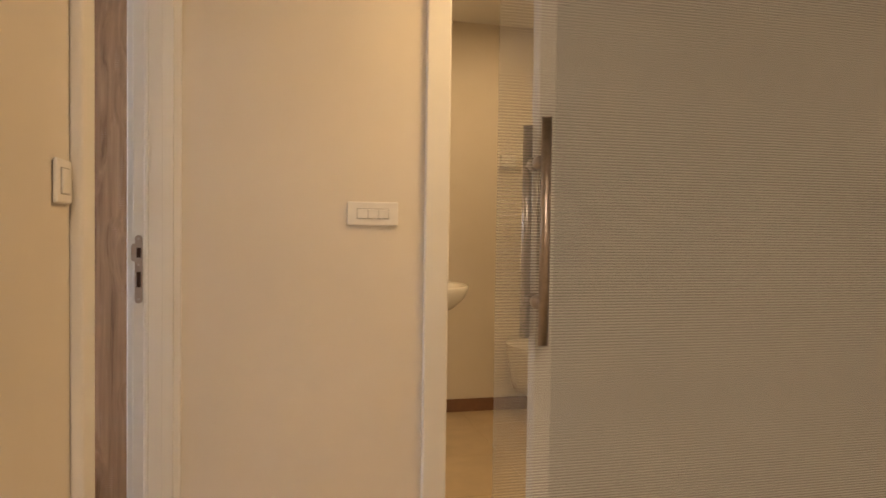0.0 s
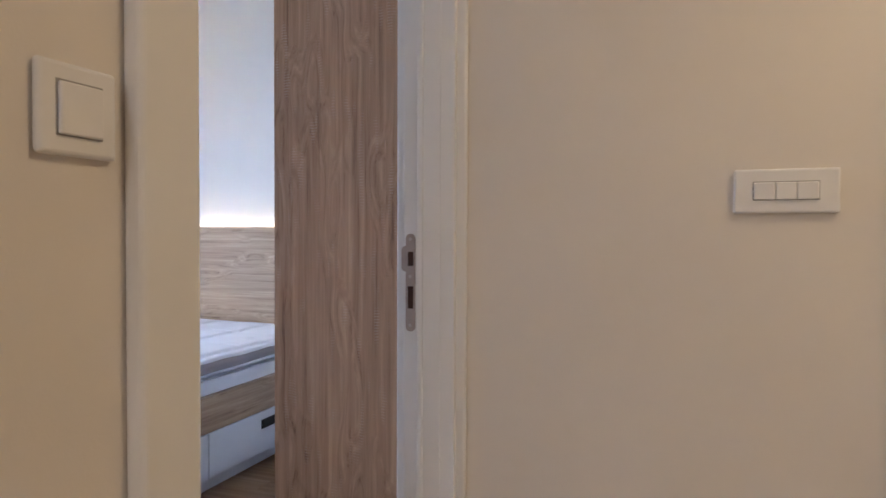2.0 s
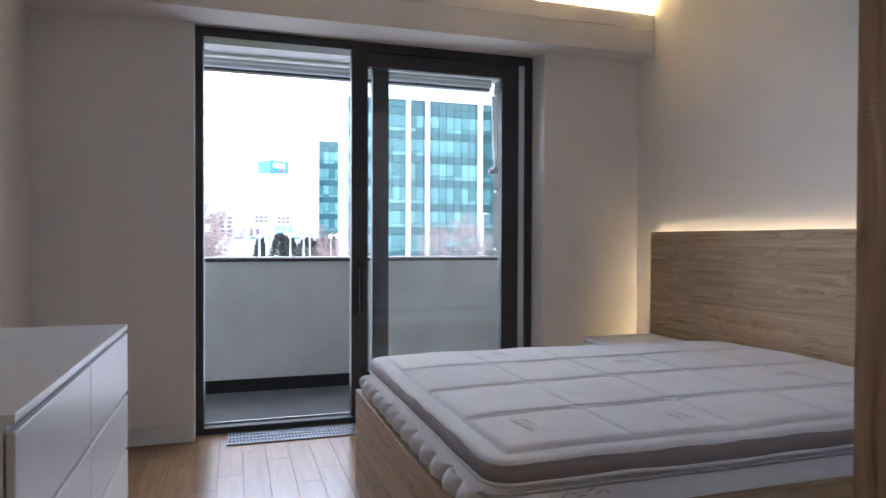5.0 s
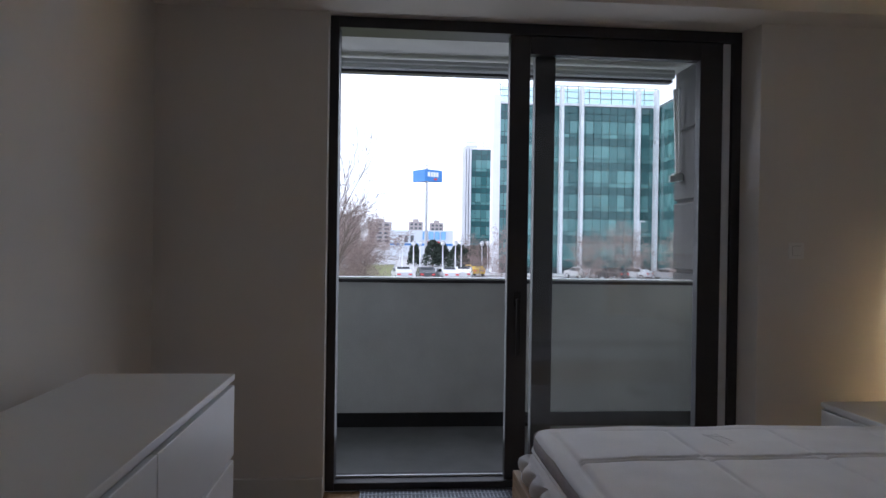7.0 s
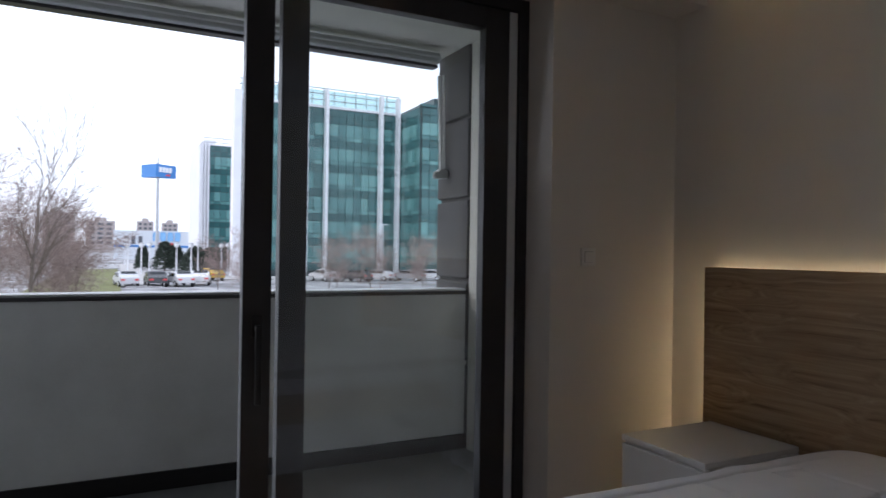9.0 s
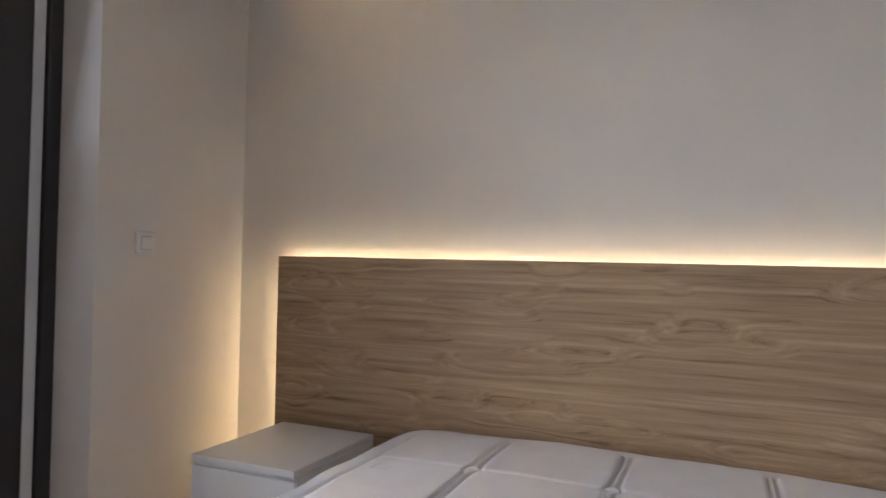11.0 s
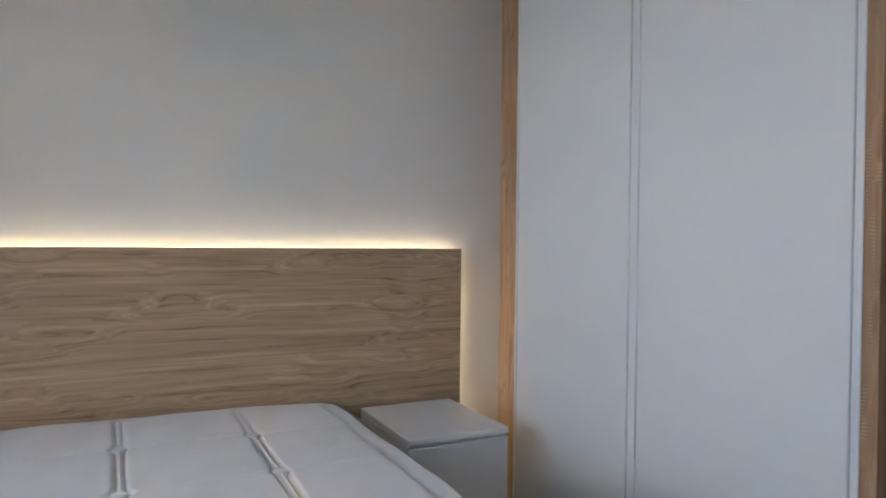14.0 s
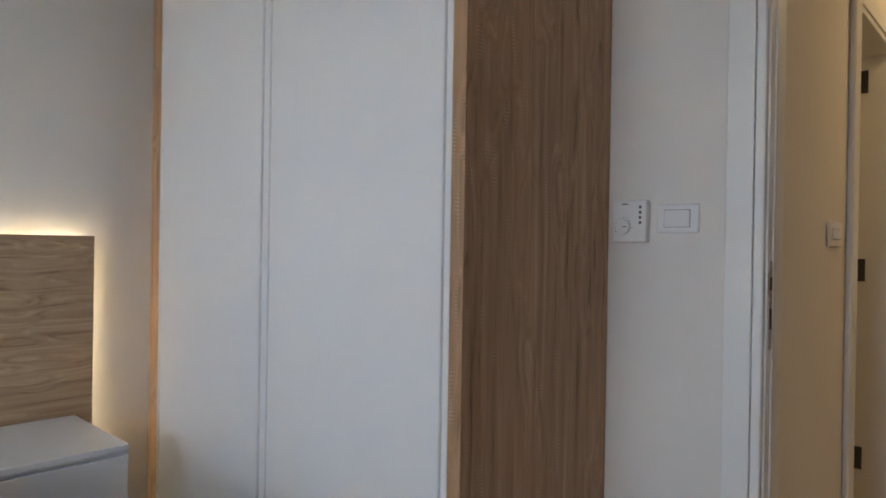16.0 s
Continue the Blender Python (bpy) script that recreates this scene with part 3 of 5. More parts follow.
# ---- bed ----
BX0, BX1, BY0, BY1 = -2.90, -1.345, 2.852, 4.865
bed = thing("bed", (-2.148, 3.85, 0.0), "double bed with light oak frame and white drawers underneath", "bed")
part("foot_panel", box_bm((BX0, BY0, 0.0), (BX1, BY0 + 0.028, 0.45), 0.002), M_OAKH, bed)
part("side_panel", box_bm((BX1 - 0.028, BY0 + 0.028, 0.292), (BX1, BY1, 0.45), 0.002), M_OAKY, bed)
part("side_panel", box_bm((BX0, BY0 + 0.028, 0.292), (BX0 + 0.028, BY1, 0.45), 0.002), M_OAKY, bed)
part("slat_base", box_bm((BX0 + 0.03, BY0 + 0.03, 0.30), (BX1 - 0.03, BY1, 0.33)), M_OAKY, bed)
part("plinth", box_bm((BX0 + 0.09, BY0 + 0.03, 0.0), (BX1 - 0.09, BY1, 0.299)), M_WHITE, bed)
for side, xa, xb in ((1, BX1 - 0.02, BX1 - 0.002), (-1, BX0 + 0.002, BX0 + 0.02)):
    for y0, y1 in ((BY0 + 0.033, 3.722), (3.728, 4.60)):
        d = part("drawer_front", box_bm((xa, y0, 0.09), (xb, y1, 0.288), 0.002), M_WHITE, bed, "white lacquered drawer front")
        yc = y0 + 0.335 if y0 < 3 else y0 + 0.37
        xo = xb if side > 0 else xa
        # black block in place of the shade inside the cut-out
        part("grip_hole", box_bm((xo - 0.003, yc, 0.205), (xo + 0.0025, yc + 0.12, 0.250), 0.001), M_BLACK, d, "cut-out grip, its shade drawn as a black block")


def wobble(x, y, s=3.0):
    return noise.noise(Vector((x * s, y * s, 0.3)))


def slab(x0, x1, y0, y1, z0, z1, top, rnd, nx, ny, side_rows=7, swell=0.0):
    """A soft rounded slab: a grid for the top, ruled sides, height by top(x, y)."""
    bm = bmesh.new()
    cx, cy, hx, hy = (x0 + x1) / 2, (y0 + y1) / 2, (x1 - x0) / 2, (y1 - y0) / 2
    rc = 0.075

    def plan(u, v):
        # square to rounded rectangle
        px, py = u * hx, v * hy
        ex, ey = max(abs(px) - (hx - rc), 0), max(abs(py) - (hy - rc), 0)
        if ex > 0 and ey > 0:
            l = math.hypot(ex, ey)
            m = max(ex, ey)
            k = m / l
            px = math.copysign(hx - rc + ex * k, px)
            py = math.copysign(hy - rc + ey * k, py)
        return px, py

    grid = []
    for j in range(ny + 1):
        row = []
        for i in range(nx + 1):
            u, v = 2 * i / nx - 1, 2 * j / ny - 1
            px, py = plan(u, v)
            d = min(hx * (1 - abs(u)), hy * (1 - abs(v)))
            edge = rnd - math.sqrt(max(rnd * rnd - max(rnd - d, 0) ** 2, 0)) if d < rnd else 0
            row.append(bm.verts.new((cx + px, cy + py, z1 - edge + top(cx + px, cy + py, d))))
        grid.append(row)
    for j in range(ny):
        for i in range(nx):
            bm.faces.new((grid[j][i], grid[j][i + 1], grid[j + 1][i + 1], grid[j + 1][i]))
    ring = grid[0][:] + [r[-1] for r in grid[1:]] + grid[-1][-2::-1] + [r[0] for r in grid[-2:0:-1]]
    return bm, ring


TX0, TX1, TY0, TY1 = -2.895, -1.375, 2.912, 4.845


SEAMX = (-2.517, -2.138, -1.757)
SEAMY = (3.36, 3.715, 4.07, 4.445)


def quilt(x, y, d):
    """Puffed cells between double stitched seams, and a piped border."""
    crown = 0.012 * (1 - ((x - (TX0 + TX1) / 2) / 0.78) ** 2) * min(1.0, max(0.0, (y - 3.0) / 1.7)) + 0.006 * wobble(x, y, 2.2) - 0.009 * (y - 2.9) - 0.018 * math.exp(-(y - 2.9) / 0.35) + 0.008 * wobble(x, y, 5.5) * math.exp(-d / 0.12)
    if d < 0.062:
        return crown - 0.006 * math.exp(-((d - 0.062) / 0.008) ** 2)
    ridge = 0.0
    g = 0.0
    for c in SEAMX:
        a = abs(x - c)
        near = min(abs(y - q) for q in SEAMY)
        flare = 0.016 * math.exp(-(near / 0.022) ** 2)
        g = max(g, math.exp(-((a - 0.0105 - flare) / 0.0036) ** 2))
        ridge = max(ridge, math.exp(-(a / (0.0062 + 0.5 * flare)) ** 2))
    for c in SEAMY:
        a = abs(y - c)
        g = max(g, 0.34 * math.exp(-(a / 0.0075) ** 2))
    g = max(g, 0.6 * math.exp(-((d - 0.066) / 0.006) ** 2))
    cellx = min(abs(x - c) for c in (TX0 + 0.065, *SEAMX, TX1 - 0.065))
    celly = min(abs(y - c) for c in (TY0 + 0.065, *SEAMY, TY1 - 0.065))
    puff = min(1.0, cellx / 0.03) * min(1.0, 0.72 + celly / 0.2)
    return crown + 0.008 * math.sin(puff * math.pi / 2) - 0.014 * g + 0.006 * ridge + 0.0025 * wobble(x, y, 9)


def skirt(bm, ring, levels):
    """Walls hung from the ring: levels of (z function, outward offset)."""
    n = len(ring)
    c = sum((v.co for v in ring), Vector()) / n
    prev = ring
    for zf, off in levels:
        cur = []
        for k, v in enumerate(ring):
            a, b = ring[k - 1].co, ring[(k + 1) % n].co
            t = (b - a).to_2d()
            nrm = Vector((t.y, -t.x)).normalized() if t.length else Vector((0, 0))
            o = off(k) if callable(off) else off
            cur.append(bm.verts.new((v.co.x + nrm.x * o, v.co.y + nrm.y * o, zf(v.co.x, v.co.y, k))))
        for k in range(n):
            bm.faces.new((prev[k], cur[k], cur[(k + 1) % n], prev[(k + 1) % n]))
        prev = cur
    return prev


def crease(off, s):
    """Uneven outward offset of the soft border, by place along the rim."""
    return lambda k: off + 0.007 * noise.noise(Vector((k * 0.11, s, 0.0))) + 0.003 * noise.noise(Vector((k * 0.37, s, 2.0)))


topper = thing("mattress_topper", (-2.148, 3.85, 0.530), "white quilted mattress topper with taupe fabric border", "mattress topper")
bm, ring = slab(TX0, TX1, TY0, TY1, 0.55, 0.610, quilt, 0.016, 300, 380)
top_ob = part("cover", bm, M_TOP, topper, "white quilted knit cover", smooth=True)
bm, ring = slab(TX0, TX1, TY0, TY1, 0.55, 0.610, quilt, 0.016, 94, 118)
keep = [Vector(v.co) for v in ring]
bm.free()
bm = bmesh.new()
ring = [bm.verts.new((c.x, c.y, c.z)) for c in keep]
skirt(bm, ring, [(lambda x, y, k: 0.588 + 0.006 * wobble(x, y, 8), crease(0.004, 17.0)), (lambda x, y, k: 0.562 + 0.006 * wobble(x, y, 6), crease(0.007, 31.0)),
                 (lambda x, y, k: 0.540 + 0.006 * wobble(x, y, 5), 0.003), (lambda x, y, k: 0.533 + 0.006 * wobble(x, y, 5), -0.01)])
part("border", bm, M_SIDE, topper, "taupe mesh fabric border", smooth=True)
bm = bmesh.new()
ring = [bm.verts.new((c.x, c.y, 0.540 + 0.006 * wobble(c.x, c.y, 5))) for c in keep]
skirt(bm, ring, [(lambda x, y, k: 0.544 + 0.006 * wobble(x, y, 5), 0.008), (lambda x, y, k: 0.536 + 0.006 * wobble(x, y, 5), 0.011),
                 (lambda x, y, k: 0.531 + 0.006 * wobble(x, y, 5), 0.003)])
part("piping", bm, M_TOP, topper, "white piping along the lower edge", smooth=True)
for (px, py, rz) in ((-1.62, 3.12, 8), (-2.36, 3.95, 80), (-1.95, 4.40, 85), (-2.75, 4.38, 84), (-1.55, 4.25, 80), (-1.6, 3.6, 10), (-2.7, 3.5, 12)):
    zz = 0.610 + quilt(px, py, 0.4)
    lb = bmesh.new()
    for k in range(7):
        bx(lb, (-0.055 + 0.016 * k, -0.018, -0.0005), (-0.046 + 0.016 * k, 0.018, 0.0006))
    bx(lb, (-0.062, -0.024, -0.0005), (0.062, -0.0225, 0.0007))
    bx(lb, (-0.062, 0.0225, -0.0005), (0.062, 0.024, 0.0007))
    bmesh.ops.transform(lb, matrix=pose(px, py, zz, 0, 0, rz), verts=lb.verts)
    part("woven_mark", lb, M_PRINT, top_ob, "faint grey woven mark")

mattress = thing("mattress", (-2.148, 3.85, 0.332), "thick white mattress with a quilted wavy border", "mattress")
bm, ring = slab(BX0 + 0.032, BX1 - 0.032, BY0 + 0.032, BY1 - 0.004, 0.332, 0.531, lambda x, y, d: 0.0, 0.022, 150, 190)
fr = len(ring)


def pleat(k):
    """Tube-like quilting: deep along the foot end, flat along the sides."""
    c = ring[k].co
    deep = 0.042 if c.y < BY0 + 0.05 else 0.004
    return deep * (abs(math.sin(k * 0.27)) ** 0.6) - 0.006


def roll(part_of, lean):
    """One height of the slightly slanting tubes."""
    return lambda k: pleat(k + lean if k + lean < fr else k) * part_of


skirt(bm, ring, [(lambda x, y, k: 0.523, roll(0.5, 0)), (lambda x, y, k: 0.514, roll(0.85, 1)), (lambda x, y, k: 0.500, roll(1.0, 2)), (lambda x, y, k: 0.483, roll(1.0, 3)),
                 (lambda x, y, k: 0.468, roll(0.85, 4)), (lambda x, y, k: 0.457, roll(0.4, 4)), (lambda x, y, k: 0.448, 0.0), (lambda x, y, k: 0.40, 0.0), (lambda x, y, k: 0.335, 0.0)])
part("quilted_cover", bm, M_MATT, mattress, smooth=True)
bm = bmesh.new()
for k in range(6):
    rod(bm, (BX1 - 0.0265, 3.10 + 0.024 * k, 0.492 + 0.010 * (k % 2)), (BX1 - 0.0265, 3.118 + 0.024 * k, 0.508 - 0.008 * (k % 3)), 0.0016, n=6)
part("printed_mark", bm, M_JOINT, mattress, "small dark stitched mark that cannot be read")

leaflet = thing("leaflet", (BX1 + 0.004, 3.125, 0.40), "white leaflet with a dark printed picture hanging on the bed side", "leaflet")
hang = Matrix.Translation((BX1 + 0.0035, 3.125, 0.41)) @ Matrix.Rotation(radians(7), 4, "X")
bm = box_bm((-0.0012, -0.042, -0.075), (0.0012, 0.042, 0.075), 0.0006)
bmesh.ops.transform(bm, matrix=hang, verts=bm.verts)
part("sheet", bm, M_PLASTIC, leaflet)
bm = bmesh.new()
rnd = random.Random(5)
for k in range(11):
    y, z = -0.02 + rnd.random() * 0.03, -0.045 + 0.0095 * k
    rod(bm, (0.0006, y - 0.008 - rnd.random() * 0.008, z - 0.008), (0.0006, y + 0.010 + rnd.random() * 0.008, z + 0.012), 0.0030 + 0.0022 * rnd.random(), 0.0018, 7)
for z in (-0.060, -0.066):
    bx(bm, (0.0004, -0.024, z), (0.0016, 0.020, z + 0.0022))
bmesh.ops.transform(bm, matrix=hang, verts=bm.verts)
part("printed_picture", bm, M_BLACK, leaflet, "dark printed picture")

hb = thing("headboard", (-2.155, 4.90, 0.0), "wide light oak headboard with warm light glowing behind its edges", "headboard")
part("panel", box_bm((-3.518, 4.868, 0.02), (-0.791, 4.886, 1.193), 0.001), M_OAKH, hb)
part("batten", box_bm((-3.43, 4.886, 0.06), (-0.90, 4.924, 1.10)), M_WHITE, hb)
part("light_strip", box_bm((-3.49, 4.8865, 1.149), (-0.82, 4.890, 1.156)), M_LED, hb, "warm LED strip behind the top edge")
part("light_strip", box_bm((-3.482, 4.8865, 0.10), (-3.470, 4.8915, 1.13)), M_LEDS, hb, "warm LED strip behind the side edge")
part("light_strip", box_bm((-0.848, 4.8865, 0.10), (-0.834, 4.889, 1.13)), M_LED, hb, "warm LED strip behind the side edge")


def nightstand(x0, label):
    x1, y0, y1 = x0 + 0.40, 4.358, 4.838
    ns = thing("nightstand", (x0 + 0.2, 4.6, 0.0), label, "nightstand", "nightstands beside the bed")
    part("top", box_bm((x0, y0, 0.528), (x1, y1, 0.55), 0.003), M_WHITE, ns)
    part("side", box_bm((x0, y0 + 0.02, 0.0), (x0 + 0.018, y1, 0.527), 0.002), M_WHITE, ns)
    part("side", box_bm((x1 - 0.018, y0 + 0.02, 0.0), (x1, y1, 0.527), 0.002), M_WHITE, ns)
    # white backing added to lighten the gaps round the drawers
    part("gap_backing", box_bm((x0 + 0.019, y0 + 0.019, 0.20), (x1 - 0.019, y0 + 0.03, 0.527)), M_WHITE, ns)
    part("back", box_bm((x0 + 0.02, y1 - 0.012, 0.02), (x1 - 0.02, y1, 0.526)), M_WHITE, ns)
    for z0, z1 in ((0.268, 0.516), (0.03, 0.256)):
        part("drawer", bx(box_bm((x0 + 0.001, y0 + 0.002, z0), (x1 - 0.001, y0 + 0.018, z1), 0.003), (x0 + 0.03, y0 + 0.02, z0 + 0.02), (x1 - 0.03, y1 - 0.03, z1 - 0.06)), M_WHITE, ns)
    return ns


nightstand(-3.452, "white lacquered two-drawer nightstand by the window side")
nightstand(-1.26, "white lacquered two-drawer nightstand beside the wardrobe")

# ---- dresser ----
DX0, DX1, DY0, DY1 = -2.95, -1.45, 1.41, 1.89
dr = thing("dresser", (-2.19, 1.63, 0.0), "long white lacquered dresser with six drawers", "dresser")
part("top", box_bm((DX0, DY0, 0.756), (DX1, DY1, 0.778), 0.002), M_WHITE, dr)
for xa in (DX0, DX1 - 0.02, (DX0 + DX1) / 2 - 0.009):
    part("side", box_bm((xa, DY0, 0.0), (xa + 0.02, DY1 - 0.022, 0.755), 0.001), M_WHITE, dr)
# added white sheet behind the drawers, keeps their gaps from going black
part("gap_backing", box_bm((DX0 + 0.021, DY1 - 0.035, 0.02), (DX1 - 0.021, DY1 - 0.021, 0.755)), M_WHITE, dr)
part("back", box_bm((DX0 + 0.022, DY0, 0.02), (DX1 - 0.022, DY0 + 0.01, 0.746)), M_WHITE, dr)
for k in range(2):
    xa = DX0 + k * (DX1 - DX0) / 2
    xb = xa + (DX1 - DX0) / 2
    for z0, z1 in ((0.498, 0.740), (0.264, 0.482), (0.03, 0.248)):
        part("drawer", bx(box_bm((xa + 0.002, DY1 - 0.018, z0), (xb - 0.002, DY1, z1), 0.003), (xa + 0.03, DY0 + 0.05, z0 + 0.02), (xb - 0.03, DY1 - 0.02, z1 - 0.05)), M_WHITE, dr)

# ---- wardrobe ----
WXF, WY0, WY1 = -0.643, 3.190, 4.670
wr = thing("wardrobe", (-0.35, 3.95, 0.0), "tall wardrobe with white doors and light oak side panels", "wardrobe")
part("side_panel", box_bm((WXF, WY0, 0.0), (-0.022, WY0 + 0.038, 2.60), 0.001), M_OAKV, wr, "light oak side panel")
part("side_panel", box_bm((-0.56, WY1 + 0.006, 0.0), (-0.022, WY1 + 0.044, 2.60), 0.001), M_OAKV, wr, "light oak side panel")
part("filler", box_bm((-0.562, WY1 + 0.046, 0.0), (-0.538, 4.923, 2.60), 0.001), M_OAKV, wr, "light oak filler strip")
part("carcass", box_bm((-0.60, WY0 + 0.04, 0.06), (-0.05, WY1 + 0.004, 2.58)), M_OAKV, wr)
part("cornice", box_bm((-0.60, WY0 + 0.04, 2.582), (-0.05, 4.923, 2.60)), M_OAKV, wr)
for ya, yb in ((WY0 + 0.066, 3.940), (3.990, WY1 - 0.022)):
    part("door", box_bm((WXF + 0.002, ya, 0.07), (WXF + 0.022, yb, 2.575), 0.003), M_WHITE, wr, "plain white door")
# white strips added behind the door gaps so their shade stays pale
for ya, yb in ((WY0 + 0.044, WY0 + 0.075), (3.935, 3.995), (WY1 - 0.028, WY1 - 0.002)):
    part("grip_backing", box_bm((WXF + 0.0115, ya, 0.075), (WXF + 0.0215, yb, 2.57)), M_WHITE, wr, "white backing strip behind the door gaps")
for ya, yb in ((WY0 + 0.042, WY0 + 0.057), (3.950, 3.980), (WY1 - 0.012, WY1)):
    part("grip_strip", box_bm((WXF + 0.004, ya, 0.07), (WXF + 0.022, yb, 2.575), 0.003), M_WHITE, wr, "slim white grip profile")



# ---- wall fittings ----
def switch_plate(name, loc, u, n, w, h, rockers, label, mat=M_PLASTIC):
    """A switch plate on a wall: u runs along the wall, n points into the room."""
    t = thing(name, loc, label, "light switch")
    u, n = Vector(u), Vector(n)
    rot = Matrix((u, n, (0, 0, 1))).transposed().to_4x4()

    def piece(pn, a, b, bev, mat, parent, lab=""):
        bm = box_bm(a, b, bev, 3)
        bmesh.ops.transform(bm, matrix=Matrix.Translation(loc) @ rot, verts=bm.verts)
        bmesh.ops.recalc_face_normals(bm, faces=bm.faces)
        return part(pn, bm, mat, parent, lab)

    pl = piece("plate", (-w / 2, 0.0, -h / 2), (w / 2, 0.009, h / 2), 0.0045, mat, t)
    rw, rh = rockers[1], rockers[2]
    k = rockers[0]
    piece("gap", (-rw / 2 - 0.0012, 0.0088, -rh / 2 - 0.0012), (rw / 2 + 0.0012, 0.0093, rh / 2 + 0.002), 0.0, M_JOINT, t, "thin grey joint")
    for i in range(k):
        a = -rw / 2 + rw * i / k
        piece("rocker", (a + 0.0004, 0.0086, -rh / 2), (a + rw / k - 0.0004, 0.0135, rh / 2), 0.0022, mat, t)
    return t


switch_plate("light_switch", (0.051, 1.878, 1.2605), (0, -1, 0), (1, 0, 0), 0.082, 0.082, (1, 0.046, 0.046), "white single rocker light switch beside the bedroom door")
switch_plate("light_switch", (0.7405, 2.799, 1.234), (1, 0, 0), (0, -1, 0), 0.176, 0.082, (3, 0.108, 0.032), "wide white plate with several rockers on the hall wall")
switch_plate("light_switch", (-0.021, 2.990, 1.257), (0, 1, 0), (-1, 0, 0), 0.112, 0.076, (1, 0.068, 0.044), "glossy white rectangular switch beside the thermostat", M_GLOSSY)
sk = switch_plate("wall_socket", (-3.749, 4.42, 1.228), (0, -1, 0), (1, 0, 0), 0.080, 0.080, (1, 0.044, 0.044), "small white switch on the window wall")

th = thing("thermostat", (-0.021, 3.119, 1.25), "white room thermostat with a round dial and tiny printed scale", "thermostat")
part("body", box_bm((-0.0470, 3.067, 1.195), (-0.0210, 3.165, 1.308), 0.005, 3), M_PLASTIC, th)
bm = rod(bmesh.new(), (-0.0475, 3.132, 1.236), (-0.0550, 3.132, 1.236), 0.021, 0.020, 28)
dial = part("dial", bm, M_PLASTIC, th, "round white dial", False)
part("pointer", box_bm((-0.0562, 3.119, 1.2352), (-0.0550, 3.132, 1.2372)), M_GAP, dial)
bm = bmesh.new()
for k in range(11):
    a = radians(-30 + 24 * k)
    c, s = math.cos(a), math.sin(a)
    rod(bm, (-0.0475, 3.132 + 0.024 * c, 1.236 + 0.024 * s), (-0.0475, 3.132 + 0.027 * c, 1.236 + 0.027 * s), 0.0007, n=5)
for k in range(4):
    bx(bm, (-0.0481, 3.081, 1.285 - 0.014 * k), (-0.0470, 3.087, 1.293 - 0.014 * k))
bx(bm, (-0.0481, 3.119, 1.296), (-0.0470, 3.137, 1.299))
tagged(part("printed_scale", bm, M_GAP, th, "tiny grey printed scale"), kind="stuff")

# ---- sliding glass door of the vestibule ----
gd = thing("glass_door", (0.806, 1.700, 0.01), "sliding glass door with fine sandblasted stripes and bar handles", "glass door")
part("pane", box_bm((0.835, 1.695, 0.01), (1.80, 1.705, 2.14), 0.001), M_STRIPE, gd).visible_shadow = False
for yb, ys in ((1.655, 1.694), (1.752, 1.706)):
    bm = rod(bmesh.new(), (0.912, yb, 0.974), (0.912, yb, 1.386), 0.0095, n=20)
    bar = part("handle_bar", bm, M_STEEL, gd, "brushed steel bar handle", True)
    for z in (1.308, 1.050):
        part("standoff", rod(rod(bmesh.new(), (0.912, yb, z), (0.912, ys, z), 0.006, n=14), (0.912, ys + (0.016 if yb < 1.7 else -0.016) * -1, z), (0.912, ys, z), 0.0125, n=18), M_STEEL, bar, "steel standoff", True)
part("top_rail", box_bm((0.10, 1.675, 2.15), (1.95, 1.735, 2.20), 0.004), M_PALEALU, gd, "aluminium sliding rail")
solid("trim_partition", (0.926, 1.733, 0.0), (0.962, 1.770, 2.12), M_FRAME, "white trim on the edge of the partition", "trim", 0.003)

# ---- bathroom ----
wb = thing("wash_basin", (1.16, 3.95, 0.0), "white ceramic wash basin with half pedestal on the wall", "wash basin")
bm = bmesh.new()
rings = [(0.10, 0.74, 0.70), (0.17, 0.775, 0.78), (0.225, 0.825, 0.86), (0.25, 0.885, 0.89), (0.24, 0.895, 0.895), (0.21, 0.885, 0.885), (0.15, 0.83, 0.80), (0.04, 0.80, 0.76)]
prev = None
for rr, zz, _ in rings:
    cur = [bm.verts.new((1.15 + rr * 0.98 * math.cos(a), 3.95 + rr * 1.15 * math.sin(a), zz)) for a in [2 * math.pi * k / 36 for k in range(36)]]
    if prev:
        for k in range(36):
            bm.faces.new((prev[k], prev[(k + 1) % 36], cur[(k + 1) % 36], cur[k]))
    else:
        bm.faces.new(list(reversed(cur)))
    prev = cur
bm.faces.new(prev)
part("bowl", bm, M_CERAMIC, wb, "", True)
part("wall_bracket", box_bm((0.90, 3.80, 0.70), (1.0, 4.10, 0.885), 0.02, 3), M_CERAMIC, wb)
solid("wall_bath_west", (0.80, 2.915, -0.3), (0.90, 4.86, 2.6), M_HALLWALL, "cream painted bathroom wall behind the basin")

wc = thing("toilet", (1.98, 4.4, 0.0), "white wall-hung toilet with a closed lid", "toilet")
bm = bmesh.new()
prev = None
